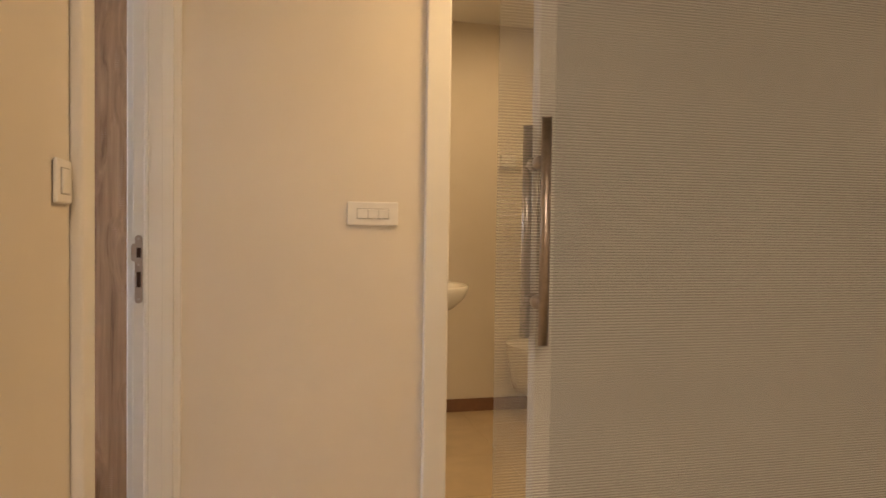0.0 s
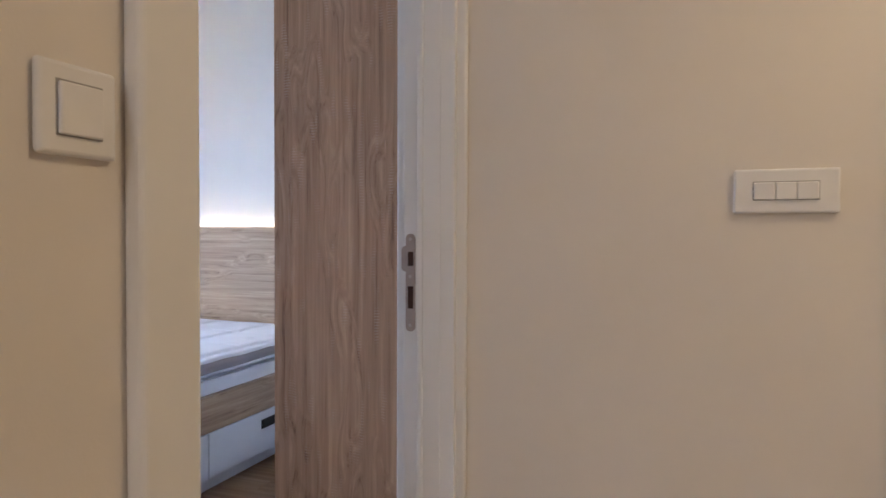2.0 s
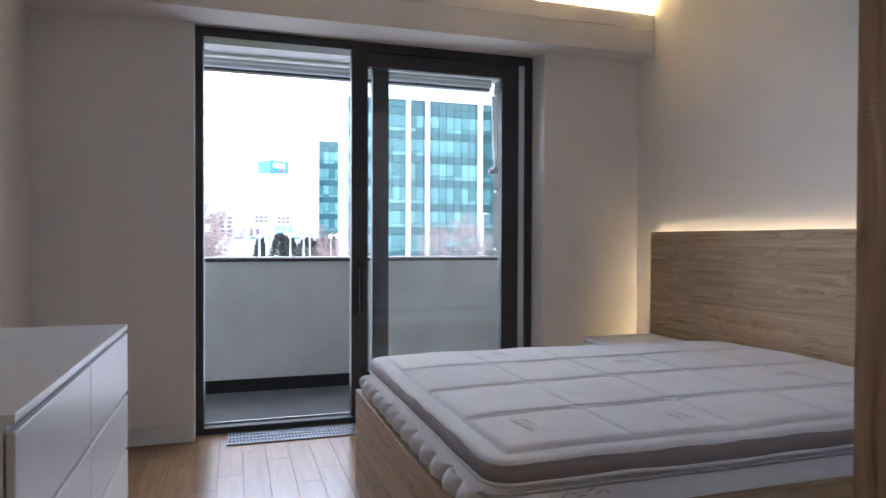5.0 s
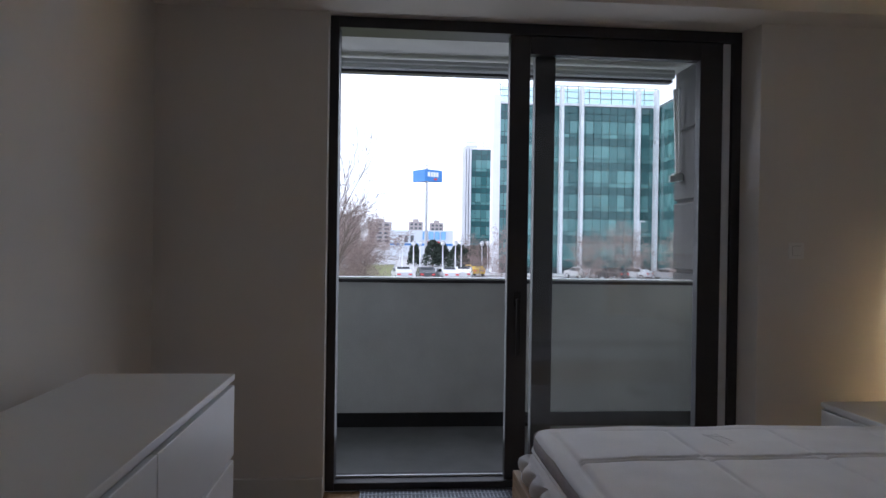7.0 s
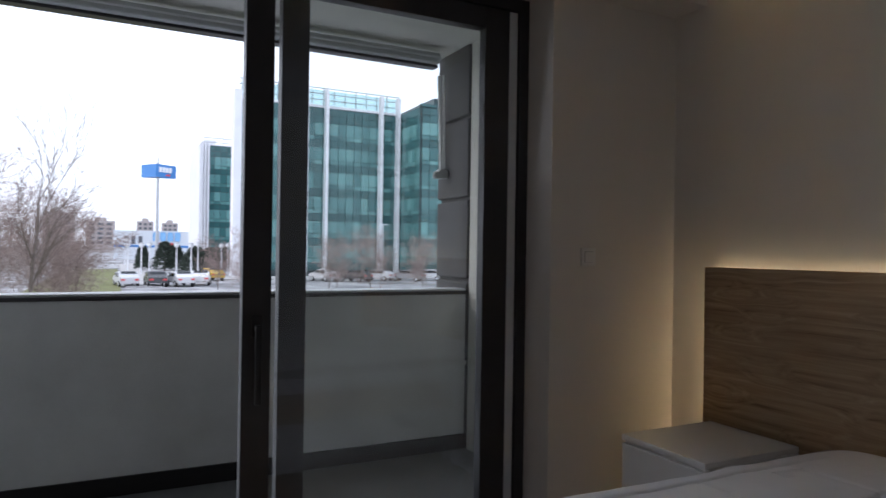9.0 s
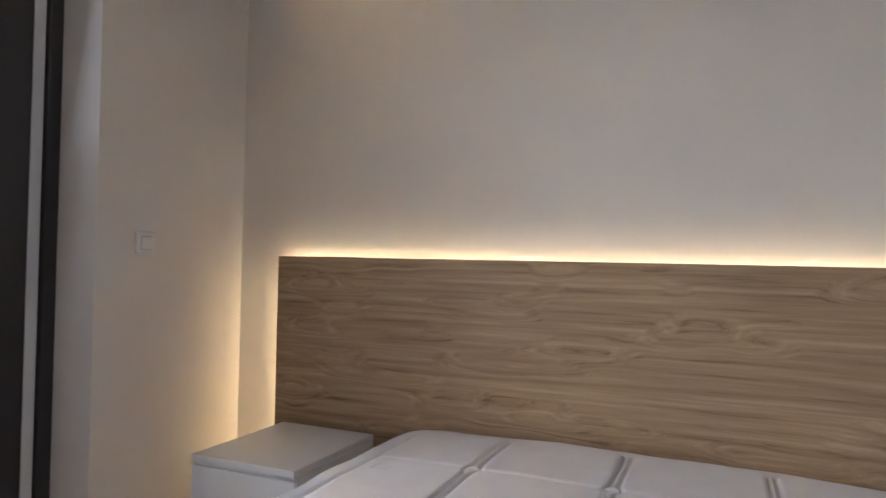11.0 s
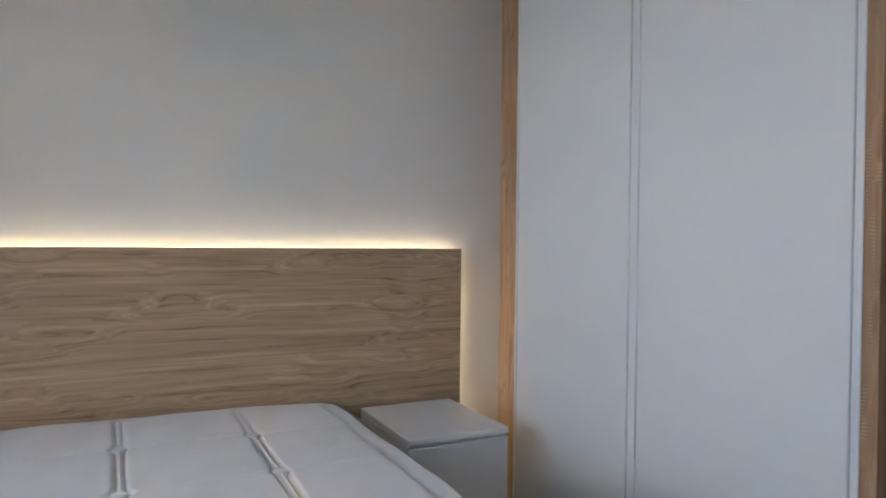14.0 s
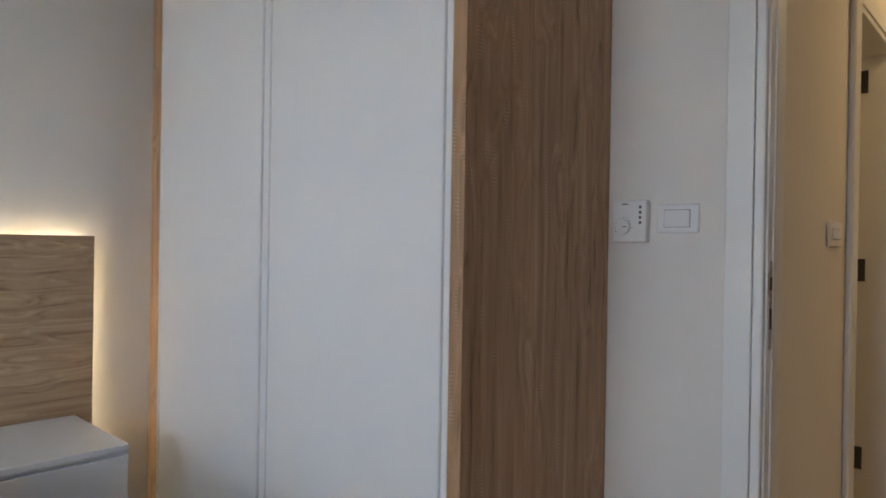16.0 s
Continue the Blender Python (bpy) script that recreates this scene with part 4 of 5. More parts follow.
for sc, zz, dy in ((0.55, 0.16, 0.10), (0.78, 0.24, 0.05), (0.95, 0.36, 0.0), (1.0, 0.43, 0.0), (0.98, 0.445, 0.0)):
    cur = [bm.verts.new((1.98 + 0.18 * sc * math.cos(a), 4.42 + dy + (0.26 if math.sin(a) < 0 else 0.22) * sc * math.sin(a), zz)) for a in [2 * math.pi * k / 32 for k in range(32)]]
    if prev:
        for k in range(32):
            bm.faces.new((prev[k], prev[(k + 1) % 32], cur[(k + 1) % 32], cur[k]))
    else:
        bm.faces.new(list(reversed(cur)))
    prev = cur
bm.faces.new(prev)
part("bowl", bm, M_CERAMIC, wc, "", True)
bm = bmesh.new()
lid = [[bm.verts.new((1.98 + 0.185 * math.cos(a), 4.42 + (0.27 if math.sin(a) < 0 else 0.21) * math.sin(a), z)) for a in [2 * math.pi * k / 32 for k in range(32)]] for z in (0.448, 0.475)]
bm.faces.new(list(reversed(lid[0])))
bm.faces.new(lid[1])
for k in range(32):
    bm.faces.new((lid[0][k], lid[0][(k + 1) % 32], lid[1][(k + 1) % 32], lid[1][k]))
part("lid", bm, M_CERAMIC, wc)
fp = thing("flush_plate", (2.0, 4.657, 1.0), "grey steel flush plate on the bathroom wall", "flush plate")
part("plate", box_bm((1.97, 4.645, 0.96), (2.16, 4.658, 1.10), 0.003), M_STEEL, fp)
for k in range(2):
    part("button", box_bm((1.985 + 0.085 * k, 4.640, 0.98), (2.06 + 0.085 * k, 4.644, 1.08), 0.002), M_GAP, fp, "dark push button")
fan = thing("vent_box", (1.86, 4.657, 1.64), "small white box on the bathroom wall", "wall box")
part("cover", box_bm((1.80, 4.625, 1.60), (1.90, 4.658, 1.68), 0.006, 3), M_PLASTIC, fan)

# ---- outdoors ----
GZ = -2.6
M_ASPH = plain("wet_asphalt_with_snow", (0.27, 0.275, 0.285), 0.9, vary=0.75, scale=0.25, bump_s=0.2, bump_scale=20)
M_GRASS = plain("winter_grass", (0.13, 0.14, 0.05), 0.95, vary=0.35, scale=0.8)
M_PAVE = plain("pale_pavement", (0.38, 0.38, 0.38), 0.9, vary=0.12, scale=0.5)
M_BARK = plain("grey_brown_bark", (0.17, 0.14, 0.125), 0.95, vary=0.3, scale=8)
M_TWIG = plain("reddish_brown_twigs", (0.30, 0.235, 0.215), 0.95, vary=0.3, scale=2)
M_EVER = plain("dark_evergreen", (0.05, 0.068, 0.052), 0.95, vary=0.45, scale=3)
M_FACD = facade_glass("teal_spandrel_glass", (0.036, 0.11, 0.115), (0.048, 0.135, 0.14))
M_FACW = facade_glass("teal_window_glass", (0.05, 0.15, 0.155), (0.15, 0.33, 0.325))
M_FACS = facade_glass("teal_side_glass", (0.015, 0.045, 0.05), (0.06, 0.15, 0.16))
M_FIN = plain("pale_aluminium_fin", (0.72, 0.74, 0.78), 0.5, vary=0.05, scale=0.5)
M_ROOFFRAME = plain("grey_green_roof_frame", (0.16, 0.23, 0.24), 0.5)
M_MULL = plain("dark_mullion", (0.03, 0.045, 0.05), 0.5)
M_CONC = plain("panel_block_concrete", (0.42, 0.38, 0.37), 0.9, vary=0.1, scale=0.1)
M_DARKWIN = plain("dark_far_window", (0.09, 0.10, 0.12), 0.3)
M_STORE = plain("store_cladding", (0.62, 0.66, 0.70), 0.6, vary=0.04, scale=0.1)
M_BLUE = plain("sign_blue", (0.05, 0.22, 0.55), 0.5, vary=0.05)
M_SIGNW = plain("sign_white", (0.80, 0.82, 0.84), 0.5, vary=0.03)
M_SIGNR = plain("sign_red", (0.62, 0.06, 0.06), 0.5, vary=0.03)
M_TYRE = plain("black_rubber", (0.015, 0.015, 0.015), 0.8)
M_CARGLASS = plain("dark_car_glass", (0.02, 0.025, 0.03), 0.08)
M_LAMPW = plain("white_lamp_globe", (0.78, 0.80, 0.82), 0.4)
M_POLE = plain("galvanised_pole", (0.45, 0.47, 0.49), 0.5, metal=0.3)

solid("ground", (-3000, -3000, GZ - 0.5), (-6.5, 3000, GZ), M_ASPH, "grey asphalt car park with patches of thin snow", "ground")
solid("grass_verge", (-125, -4, GZ - 0.3), (-62, 3.2, GZ + 0.12), M_GRASS, "strip of dull winter grass beside the car park", "grass", 0.05)
solid("grass_verge", (-60, -60, GZ - 0.3), (-12, 5, GZ + 0.1), M_GRASS, "dull winter grass under the bare trees", "grass", 0.05)
solid("pavement", (-160, 3.6, GZ - 0.3), (-70, 6.8, GZ + 0.14), M_PAVE, "pale paved footpath with kerb edges", "pavement", 0.03)
solid("pavement", (-92, 14, GZ - 0.3), (-84, 80, GZ + 0.14), M_PAVE, "pale paved apron before the glass building", "pavement", 0.03)


def wall_of_panels(root, x, y0, y1, z0, floors, storey, cols, mw, ms, axis="y", face=1):
    """Curtain wall: one piece for every window and spandrel panel, joints left open over a dark backing."""
    w = (y1 - y0) / cols
    rows = (("spandrel_panel", 0.0, 0.30, ms), ("transom_panel", 0.30, 0.18, mw), ("window_panel", 0.48, 0.52, mw))
    meshes = {}
    for kind, zo, h, mat in rows:
        bm = bmesh.new()
        if axis == "y":
            bx(bm, (-0.05, 0.035, 0.035), (0.05, w - 0.035, h * storey - 0.035), 0.0)
        else:
            bx(bm, (0.035, -0.05, 0.035), (w - 0.035, 0.05, h * storey - 0.035), 0.0)
        me = bpy.data.meshes.new(kind)
        bm.to_mesh(me)
        bm.free()
        me.materials.append(mat)
        meshes[kind] = me

    def place(kind, u, z):
        ob = new(kind, meshes[kind])
        ob.parent = root
        ob.location = (Vector((x, u, z)) if axis == "y" else Vector((u, x, z))) - ORIGIN[root]

    for c in range(cols):
        u = y0 + c * w
        for f in range(floors):
            for kind, zo, h, mat in rows:
                place(kind, u, z0 + (f + zo) * storey)
        # two closed rows under the roof edge
        place("spandrel_panel", u, z0 + floors * storey)
        place("spandrel_panel", u, z0 + (floors + 0.30) * storey)


off = thing("office_building", (-95.3, 27, GZ), "teal glass office building with pale vertical fins", "building")
part("core", box_bm((-98.5, 15.4, GZ), (-95.15, 39.6, 21.95)), M_MULL, off)
part("side_cladding", box_bm((-98.5, 15.25, GZ), (-95.2, 15.39, 21.95)), M_FIN, off)
part("core_wing", box_bm((-118, 39.6, GZ), (-87.15, 75.0, 22.0)), M_MULL, off)
part("parapet", box_bm((-95.2, 15.3, 21.96), (-94.85, 39.6, 22.3)), M_FIN, off)
part("parapet", box_bm((-87.3, 39.5, 22.01), (-86.85, 75.0, 22.4)), M_FACD, off)
wall_of_panels(off, -95.05, 15.5, 39.5, GZ + 0.9, 6, 3.58, 20, M_FACW, M_FACD)
wall_of_panels(off, -87.05, 39.8, 59.0, GZ + 0.9, 6, 3.58, 16, M_FACW, M_FACD)
wall_of_panels(off, 39.55, -95.0, -87.2, GZ + 0.9, 6, 3.58, 6, M_FACW, M_FACD, "x")
for yc, wd, top in ((15.4, 1.0, 23.0), (24.95, 0.42, 24.7), (27.9, 0.42, 24.7), (36.35, 0.42, 24.5), (39.1, 0.42, 24.4)):
    part("fin", box_bm((-95.0, yc - wd / 2, GZ), (-93.8, yc + wd / 2, top), 0.02), M_FIN, off, "pale aluminium fin")
bm = bmesh.new()
for k in range(15):
    rod(bm, (-95.0, 16 + 1.65 * k, 22.2), (-95.0, 16 + 1.65 * k, 24.8), 0.06, n=5)
for z in (23.1, 24.0, 24.8):
    rod(bm, (-95.0, 15.6, z), (-95.0, 39.5, z), 0.06, n=5)
part("roof_railing", bm, M_ROOFFRAME, off, "thin grey-green roof frame")
rg = part("roof_glazing", box_bm((-95.6, 16.2, 22.3), (-95.5, 39.3, 24.6)), glass("roof_screen_glass", (0.74, 0.86, 0.87)), off)
part("plant_room", box_bm((-112, 43.5, 22.1), (-91, 60, 24.4)), M_FACS, off)

tow = thing("office_tower", (-141, 17, GZ), "far teal glass office tower with pale corner fins", "building")
part("core", box_bm((-160, 14.6, GZ), (-141.2, 25.0, 22.2)), M_FIN, tow)
part("curtain_backing", box_bm((-141.19, 16.5, GZ), (-141.1, 24.9, 22.0)), M_MULL, tow)
wall_of_panels(tow, -141.05, 16.3, 24.7, GZ + 0.9, 6, 3.58, 7, M_FACW, M_FACD)
for yc, wd in ((15.0, 0.7), (15.7, 0.4), (16.3, 0.4)):
    part("fin", box_bm((-141.2, yc - wd / 2, GZ), (-140.3, yc + wd / 2, 22.4), 0.02), M_FIN, tow)
part("roof_box", box_bm((-150, 15.5, 22.2), (-143, 18.0, 23.4)), M_FIN, tow)
bm = bmesh.new()
for z in (22.9, 23.8):
    rod(bm, (-143, 15.5, z), (-143, 24.0, z), 0.1, n=5)
rod(bm, (-144, 19.5, 21.4), (-144, 19.5, 26.0), 0.07, n=5)
part("roof_railing", bm, M_POLE, tow)

store = thing("store", (-225, 8, GZ), "low white retail store with a blue fascia", "building")
part("wall", box_bm((-250, -2.4, GZ), (-225, 34.0, 6.4)), M_STORE, store)
part("fascia", box_bm((-225.3, -2.4, 1.2), (-224.9, 34.0, 1.9)), M_BLUE, store, "blue fascia band")
bm = bmesh.new()
for k in range(4):
    bx(bm, (-224.95, 8.6 + 2.1 * k, 3.2), (-224.8, 10.2 + 2.1 * k, 6.0), 0.3)
part("sign_shapes", bm, plain("pale_blue_sign", (0.25, 0.50, 0.78), 0.5), store, "pale blue sign shapes")
part("sign_bar", box_bm((-224.95, 10.2, 1.8), (-224.8, 14.5, 2.7)), M_SIGNR, store, "red sign bar")
for k in range(3):
    part("window", box_bm((-225.1, 0.5 + 2.0 * k, 2.2), (-224.9, 1.6 + 2.0 * k, 4.6)), M_DARKWIN, store)

for (xx, yy, wd, ht) in ((-520, 6, 11, 20), (-540, 23.5, 11, 20), (-480, -24, 17, 18), (-500, -50, 18, 22)):
    ap = thing("apartment_tower", (xx, yy, GZ), "hazy brown-grey apartment tower on the horizon", "building", "far apartment towers")
    part("wall", box_bm((xx - 12, yy, GZ), (xx, yy + wd, ht)), M_CONC, ap)
    part("roof_house", box_bm((xx - 9, yy + wd * 0.3, ht), (xx - 3, yy + wd * 0.7, ht + 2.2)), M_CONC, ap)
    for f in range(5):
        for c in range(3):
            part("window", box_bm((xx - 0.1, yy + wd * (0.1 + 0.3 * c), ht - 3.0 - 3.0 * f), (xx + 0.12, yy + wd * (0.1 + 0.3 * c) + wd * 0.18, ht - 1.4 - 3.0 * f)), M_DARKWIN, ap)

pyl = thing("sign_pylon", (-168, 7.9, GZ), "tall steel pylon carrying a blue three-sided sign", "sign")
bm = rod(bmesh.new(), (-168, 7.9, GZ), (-168, 7.9, 21.0), 0.42, 0.30, 12)
part("pole", bm, M_POLE, pyl)
part("mast_tip", rod(rod(bmesh.new(), (-168, 7.9, 21.0), (-168, 7.9, 22.4), 0.10, n=6), (-168, 7.5, 21.6), (-168, 8.3, 21.6), 0.09, n=6), M_POLE, pyl)
bm = bmesh.new()
tri = [(-171.5, 4.5), (-167.0, 7.4), (-170.0, 12.0)]
lo = [bm.verts.new((x, y, 17.6)) for x, y in tri]
hi = [bm.verts.new((x, y, 20.6)) for x, y in tri]
bm.faces.new(list(reversed(lo)))
bm.faces.new(hi)
for k in range(3):
    bm.faces.new((lo[k], lo[(k + 1) % 3], hi[(k + 1) % 3], hi[k]))
bmesh.ops.recalc_face_normals(bm, faces=bm.faces)
part("sign_box", bm, M_BLUE, pyl, "blue sign box")
bm = bmesh.new()
for k in range(4):
    f = 0.22 + 0.16 * k
    p = Vector((-167.0, 7.4, 0)).lerp(Vector((-170.0, 12.0, 0)), f)
    bx(bm, (-0.02, -0.34, -0.6), (0.08, 0.34, 0.6))
    bmesh.ops.transform(bm, matrix=pose(p.x + 0.05, p.y, 19.4, 0, 0, 32.5), verts=bm.verts[-8:])
part("sign_shapes", bm, M_SIGNW, pyl, "white sign shapes")
part("sign_shape_red", bx(bmesh.new(), (-168.9, 9.4, 18.0), (-168.5, 10.6, 18.4)), M_SIGNR, pyl, "red sign bar")


def lamp_post(x, y, h):
    t = thing("street_lamp", (x, y, GZ), "white park lamp post with a globe head", "street lamp", "park lamps")
    part("post", rod(bmesh.new(), (x, y, GZ), (x, y, GZ + h), 0.12, 0.08, 8), M_FIN, t)
    bm = bmesh.new()
    bmesh.ops.create_uvsphere(bm, u_segments=12, v_segments=8, radius=0.36, matrix=pose(x, y, GZ + h + 0.3))
    part("globe", bm, M_LAMPW, t, "", True)
    part("cap", rod(bmesh.new(), (x, y, GZ + h + 0.5), (x, y, GZ + h + 0.75), 0.4, 0.05, 12), M_POLE, t)


for x, y, h in ((-105, 2.1, 3.8), (-103, 3.85, 3.8), (-106, 4.95, 3.9), (-105, 8.55, 3.9), (-104, 10.5, 3.9), (-107, 11.7, 4.0), (-103, 14.6, 3.9),
                (-106, 15.9, 4.0), (-100, 17.6, 4.0), (-150, 2.0, 5.0), (-152, 1.4, 5.0)):
    lamp_post(x, y, h)
sl = thing("street_lamp", (-82, 32.35, GZ), "slim double-armed street lamp before the glass building", "street lamp")
part("post", rod(bmesh.new(), (-82, 32.35, GZ), (-82, 32.35, 4.6), 0.09, 0.06, 8), M_FIN, sl)
part("arm", box_bm((-82.1, 31.7, 4.6), (-81.9, 33.0, 4.72), 0.03), M_FIN, sl)
sl = thing("street_lamp", (-28, -2.0, GZ), "dark street lamp behind the bare trees", "street lamp")
part("post", rod(bmesh.new(), (-28, -2.0, GZ), (-28, -2.0, 6.0), 0.07, 0.05, 8), M_POLE, sl)
part("arm", box_bm((-28.25, -2.1, 6.0), (-27.75, -1.6, 6.2), 0.04), M_MULL, sl)


def car(x, y, rz, col, name_label, van=False):
    t = thing("car", (x, y, GZ), name_label, "car", "parked cars")
    paint = plain("car_paint", col, 0.25, vary=0.02)
    m = pose(x, y, GZ, 0, 0, rz)

    def add(pn, bm, mat, lab="", parent=None):
        bmesh.ops.transform(bm, matrix=m, verts=bm.verts)
        return part(pn, bm, mat, parent or t, lab, False)

    prof = [(-2.1, 0.35), (-2.15, 0.75), (-2.0, 0.98), (-1.1, 1.05), (-0.45, 1.45), (0.95, 1.5), (1.75, 1.05), (2.1, 0.95), (2.12, 0.4)]
    if van:
        prof = [(-2.2, 0.35), (-2.25, 0.9), (-1.7, 1.15), (-1.0, 1.85), (2.1, 1.9), (2.2, 1.0), (2.2, 0.4)]
    bm = bmesh.new()
    a = [bm.verts.new((px, -0.86, pz)) for px, pz in prof]
    b = [bm.verts.new((px, 0.86, pz)) for px, pz in prof]
    bm.faces.new(a)
    bm.faces.new(list(reversed(b)))
    for k in range(len(prof)):
        bm.faces.new((a[k - 1], b[k - 1], b[k], a[k]))
    bmesh.ops.recalc_face_normals(bm, faces=bm.faces)
    bmesh.ops.bevel(bm, geom=list(bm.edges), offset=0.06, segments=2, affect="EDGES")
    add("body", bm, paint)
    for s in (-1, 1):
        add("side_window", box_bm((-0.7, s * 0.855, 1.0), (1.2, s * 0.875, 1.36), 0.02), M_CARGLASS)
        for wx in (-1.35, 1.35):
            w = add("wheel", rod(bmesh.new(), (wx, s * 0.70, 0.32), (wx, s * 0.90, 0.32), 0.32, n=20), M_TYRE)
            add("rim", rod(bmesh.new(), (wx, s * 0.895, 0.32), (wx, s * 0.91, 0.32), 0.19, n=16), M_PALEALU, "", w)
    for ex, s in ((-2.13, 1), (2.13, -1)):
        for yy in (-0.6, 0.6):
            add("headlight" if ex < 0 else "tail_light", box_bm((ex - 0.03, yy - 0.18, 0.68), (ex + 0.03, yy + 0.18, 0.84), 0.02), M_SIGNW if ex < 0 else M_SIGNR)
    bm = box_bm((1.15, -0.66, 1.08), (1.19, 0.66, 1.40), 0.02)
    bmesh.ops.transform(bm, matrix=Matrix.Translation((1.17, 0, 1.24)) @ Matrix.Rotation(radians(-52), 4, "Y") @ Matrix.Translation((-1.17, 0, -1.24)) @ pose(0.18, 0, 0.05), verts=bm.verts)
    add("rear_window", bm, M_CARGLASS)


car(-72, 2.15, 8, (0.55, 0.57, 0.60), "silver parked car beside the grass strip")
car(-72, 4.75, 4, (0.06, 0.065, 0.07), "dark parked car on the car park")
car(-72, 7.0, 12, (0.62, 0.63, 0.65), "pale parked car on the car park")
car(-74, 9.2, -10, (0.70, 0.71, 0.72), "white parked car near the lamps")
car(-84, 11.2, 15, (0.60, 0.40, 0.05), "yellow parked car near the hedge")
for k, (yy, col) in enumerate(((24, 0.5), (27.5, 0.06), (31, 0.62), (34.5, 0.3), (38, 0.66), (42, 0.08), (46, 0.5))):
    car(-80 + (k % 2) * 1.5, yy, 20 + 10 * k, (col, col, col * 1.03), "parked car before the glass building")


def branch_tree(x, y, h, seed, label, spread=0.55, depth=5, thick=0.16, first=0.25, twig=M_BARK, n0=5):
    """A bare winter tree: tapered trunk and limbs, with many fine twigs."""
    rnd = random.Random(seed)
    t = thing("bare_tree", (x, y, GZ), label, "tree", "bare trees")
    trunk, crown = bmesh.new(), bmesh.new()

    def seg(bm, p, q, r1, r2, n):
        d = (q - p).normalized()
        s = d.orthogonal().normalized()
        u = d.cross(s)
        ra = [bm.verts.new(p + (s * math.cos(2 * math.pi * k / n) + u * math.sin(2 * math.pi * k / n)) * r1) for k in range(n)]
        rb = [bm.verts.new(q + (s * math.cos(2 * math.pi * k / n) + u * math.sin(2 * math.pi * k / n)) * r2) for k in range(n)]
        for k in range(n):
            bm.faces.new((ra[k], ra[(k + 1) % n], rb[(k + 1) % n], rb[k]))

    def grow(p, d, length, r, lev):
        n = 6 if lev == 0 else (4 if lev < 3 else 3)
        steps = 5 if lev < 2 else 3
        for s in range(steps):
            q = p + d * (length / steps)
            r2 = r * (0.86 if lev < 2 else 0.74)
            seg(trunk if lev < 2 else crown, p, q, r, r2, n)
            p, r = q, r2
            d = (d + Vector((rnd.uniform(-1, 1), rnd.uniform(-1, 1), rnd.uniform(-0.3, 0.7))) * 0.13).normalized()
            if lev < depth and (lev > 0 or s >= steps * first):
                for _ in range(n0 if lev == 0 else (2 if lev < 3 else 1 + (rnd.random() < 0.5))):
                    a = rnd.uniform(0, 2 * math.pi)
                    side = d.orthogonal().normalized()
                    side = Matrix.Rotation(a, 3, d) @ side
                    nd = (d * rnd.uniform(0.55, 1.0) + side * spread * rnd.uniform(0.7, 1.3) + Vector((0, 0, 0.12))).normalized()
                    grow(p, nd, length * rnd.uniform(0.42, 0.62), max(r * 0.58, 0.008), lev + 1)

    grow(Vector((x, y, GZ)), Vector((0, 0, 1)), h * 0.72, thick, 0)
    part("trunk", trunk, M_BARK, t)
    tagged(part("crown", crown, twig, t, "fine bare twigs"), kind="stuff")


branch_tree(-30, -0.8, 7.6, 3, "tall bare winter tree with fine grey twigs", 0.5, 3, 0.10, 0.2, M_BARK, 2)
branch_tree(-27, -3.4, 6.5, 4, "bare winter tree with reddish twigs", 0.75, 4, 0.12, 0.1, M_TWIG, 3)
branch_tree(-33, -6.5, 7.5, 8, "bare winter tree with reddish twigs", 0.75, 4, 0.12, 0.1, M_TWIG, 3)
for k, (xx, yy, hh) in enumerate(((-36, 0.2, 4.6), (-38, -1.5, 5.6), (-34, -3.8, 5.4), (-42, -5.0, 7.0), (-44, -1.0, 5.2), (-48, -8, 7.5), (-50, -2.5, 6.2))):
    branch_tree(xx, yy, hh, 20 + k, "dense leafless shrub with brownish-red twigs", 0.9, 4, 0.05, 0.0, M_TWIG, 3)
for k, (xx, yy, hh) in enumerate(((-62, 9.5, 4.2), (-58, 11.0, 4.6), (-66, 21.5, 4.6), (-60, 23.0, 5.0), (-64, 25.5, 5.2), (-60, 28.5, 4.4), (-66, 31.5, 5.2), (-62, 34.0, 4.8), (-60, 19.0, 4.0), (-64, 37.5, 5.0))):
    branch_tree(xx, yy, hh, 60 + k, "leafless reddish shrub before the glass building", 0.95, 4, 0.045, 0.0, M_TWIG, 2)


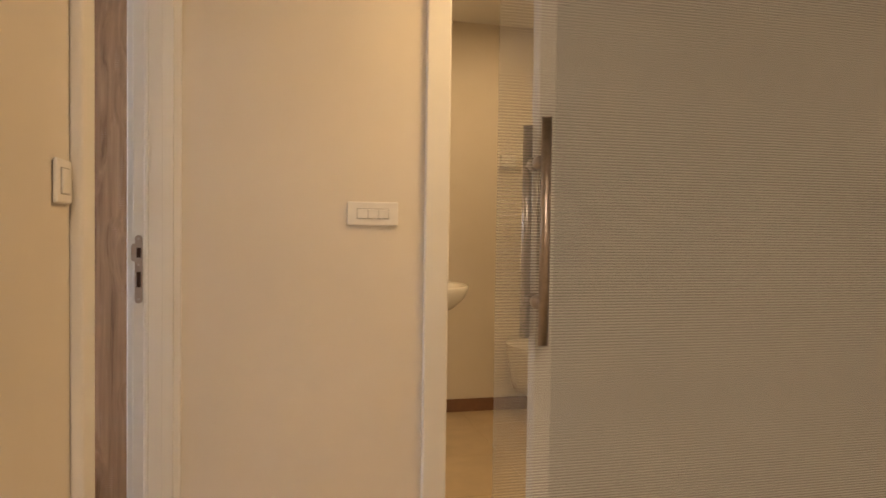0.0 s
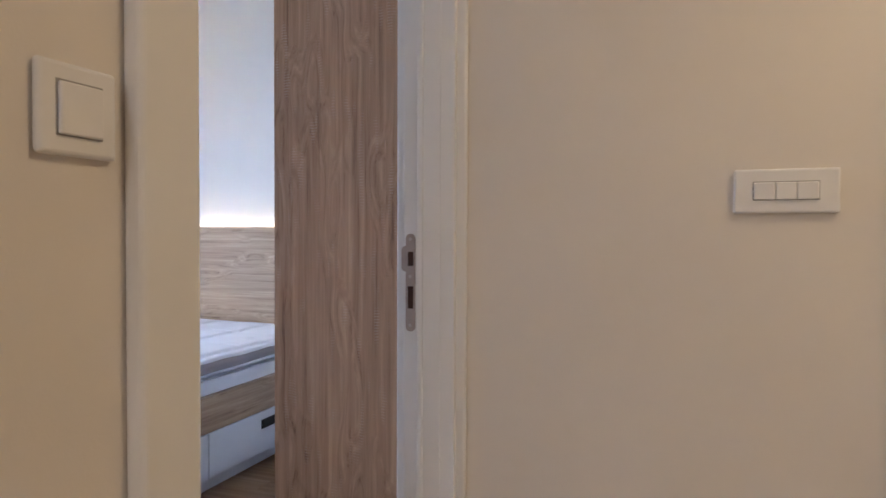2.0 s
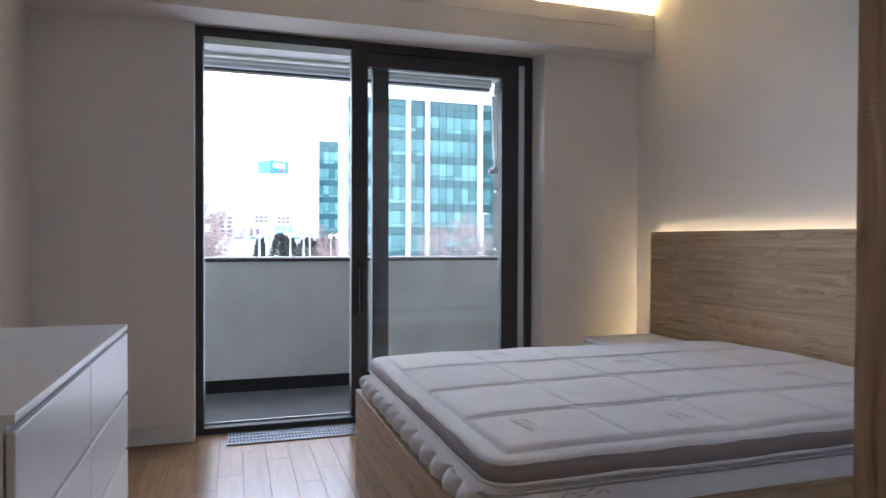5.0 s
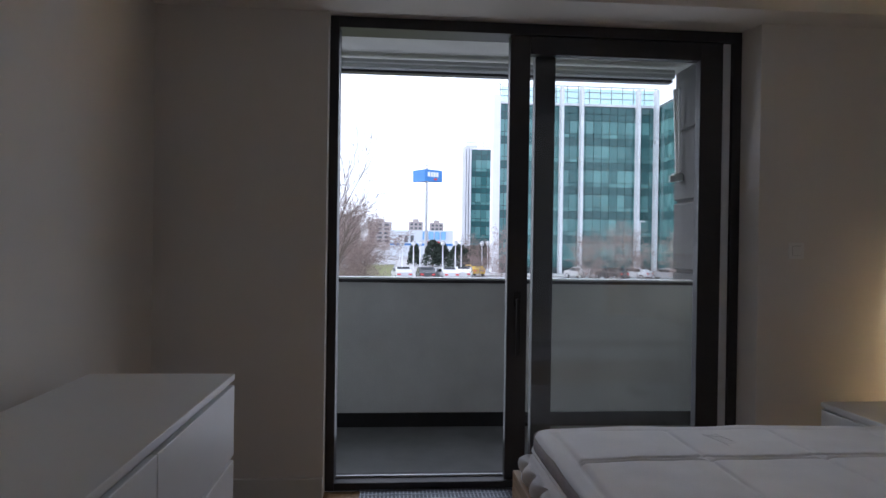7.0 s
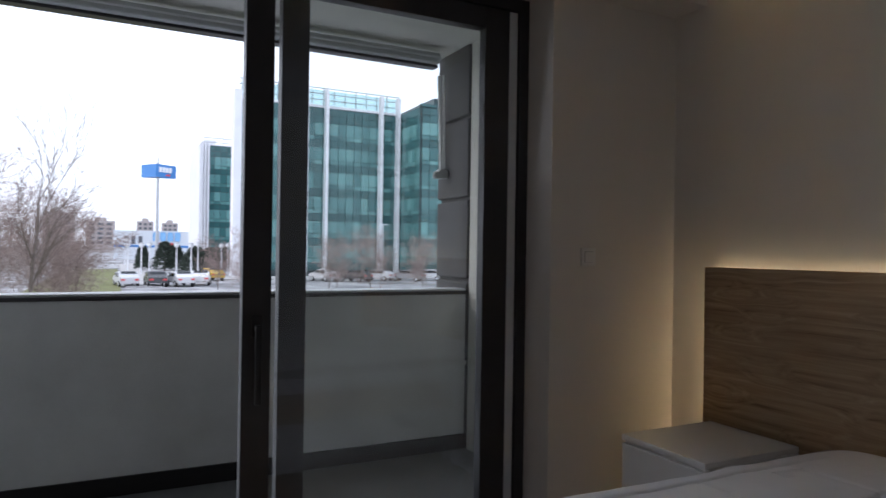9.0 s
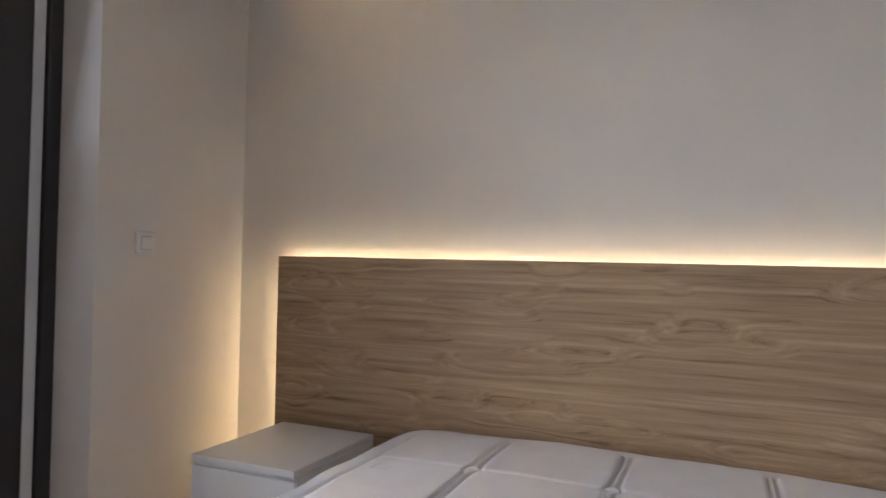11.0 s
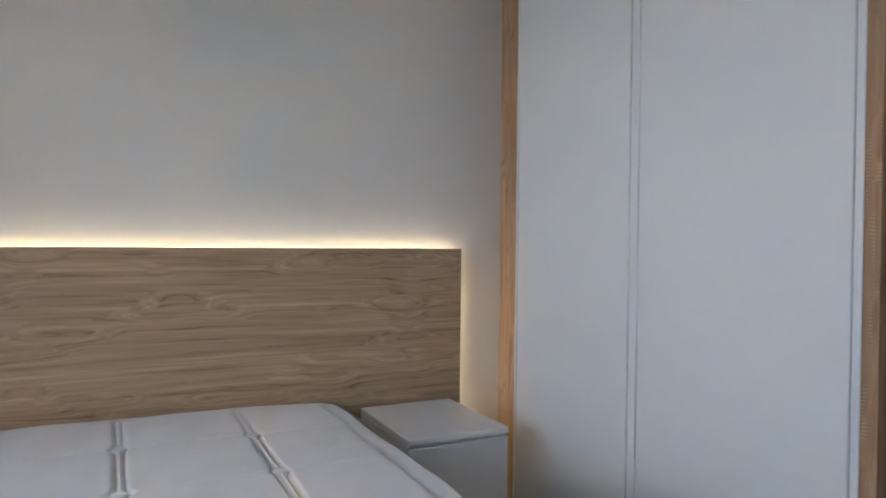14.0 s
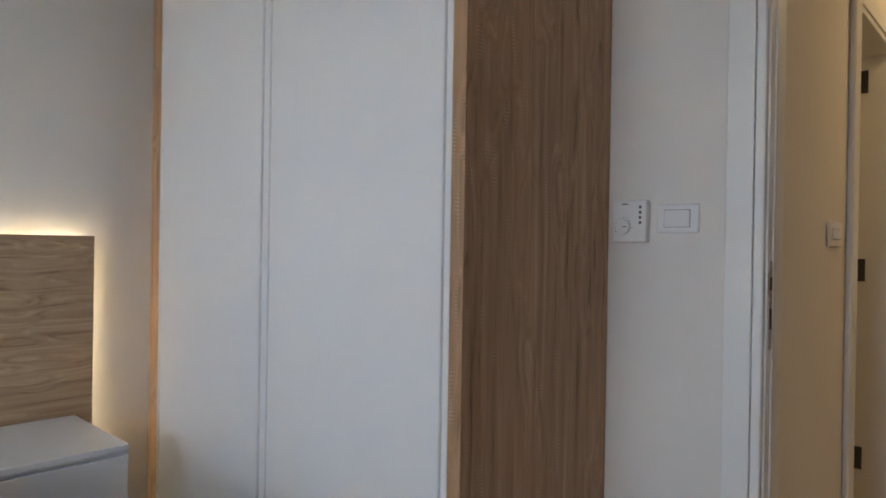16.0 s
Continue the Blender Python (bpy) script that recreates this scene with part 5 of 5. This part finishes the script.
def evergreen(x, y, h, w, seed, label):
    rnd = random.Random(seed)
    t = thing("evergreen_tree", (x, y, GZ), label, "tree", "dark evergreens")
    part("trunk", rod(bmesh.new(), (x, y, GZ), (x, y, GZ + h * 0.9), 0.14, 0.03, 8), M_BARK, t)
    vs, fs = [], []
    for k in range(2400):
        f = rnd.random() ** 0.8
        r = w * (1 - f) ** 0.45 * (0.55 + 0.45 * rnd.random()) + 0.1
        a = rnd.uniform(0, 2 * math.pi)
        c = Vector((x + r * math.cos(a), y + r * math.sin(a), GZ + 0.2 + f * (h - 0.2)))
        s = 0.10 + 0.16 * rnd.random()
        d1 = Vector((rnd.uniform(-1, 1), rnd.uniform(-1, 1), rnd.uniform(-0.6, 0.6))).normalized() * s
        d2 = Vector((rnd.uniform(-1, 1), rnd.uniform(-1, 1), rnd.uniform(-0.2, 1))).normalized() * s
        n = len(vs)
        vs += [c - d1, c + d1, c + d2 * 1.6]
        fs.append((n, n + 1, n + 2))
    me = bpy.data.meshes.new("foliage")
    me.from_pydata([v - ORIGIN[t] for v in vs], [], fs)
    me.materials.append(M_EVER)
    ob = new("foliage", me)
    ob.parent = t
    tagged(ob, kind="stuff")


for k, (xx, yy, hh, ww) in enumerate(((-124, 4.3, 4.0, 1.3), (-120, 7.6, 4.7, 2.0), (-122, 9.4, 4.3, 1.8), (-110, 11.6, 4.0, 2.4), (-112, 14.0, 3.8, 2.3), (-118, 16.6, 4.2, 2.0))):
    evergreen(xx, yy, hh, ww, 90 + k, "dark green conifer beyond the car park")

# ---- bedroom parquet, strip by strip ----
fl = thing("floor", (-1.95, 3.1, 0.0), "satin oak strip parquet floor", "floor", "", "structure")
part("subfloor", box_bm((-3.93, 1.30, -0.15), (-0.045, 4.93, -0.004)), plain("parquet_joint", (0.17, 0.10, 0.05), 0.7), fl)
part("door_threshold", box_bm((-0.045, 2.024, -0.02), (0.065, 2.766, 0.003), 0.001), M_OAKY, fl)
PW, PL = 0.118, 0.72
strip_mesh = {}


def strip(length):
    key = round(length, 3)
    if key not in strip_mesh:
        bm = box_bm((0, 0, -0.004), (length - 0.0012, PW - 0.0012, 0.0), 0.0006, 1)
        me = bpy.data.meshes.new("plank")
        bm.to_mesh(me)
        bm.free()
        me.materials.append(M_FLOOR)
        strip_mesh[key] = me
    return strip_mesh[key]


row = 0
yy = 1.30
while yy < 4.925 - PW:
    xx = -3.93 - (0.0, 0.36, 0.18, 0.54)[row % 4]
    while xx < -0.05:
        a, b = max(xx, -3.93), min(xx + PL, -0.046)
        if b - a > 0.03:
            ob = new("plank", strip(b - a))
            ob.parent = fl
            ob.location = Vector((a, yy, 0.0)) - ORIGIN[fl]
        xx += PL
    yy += PW
    row += 1
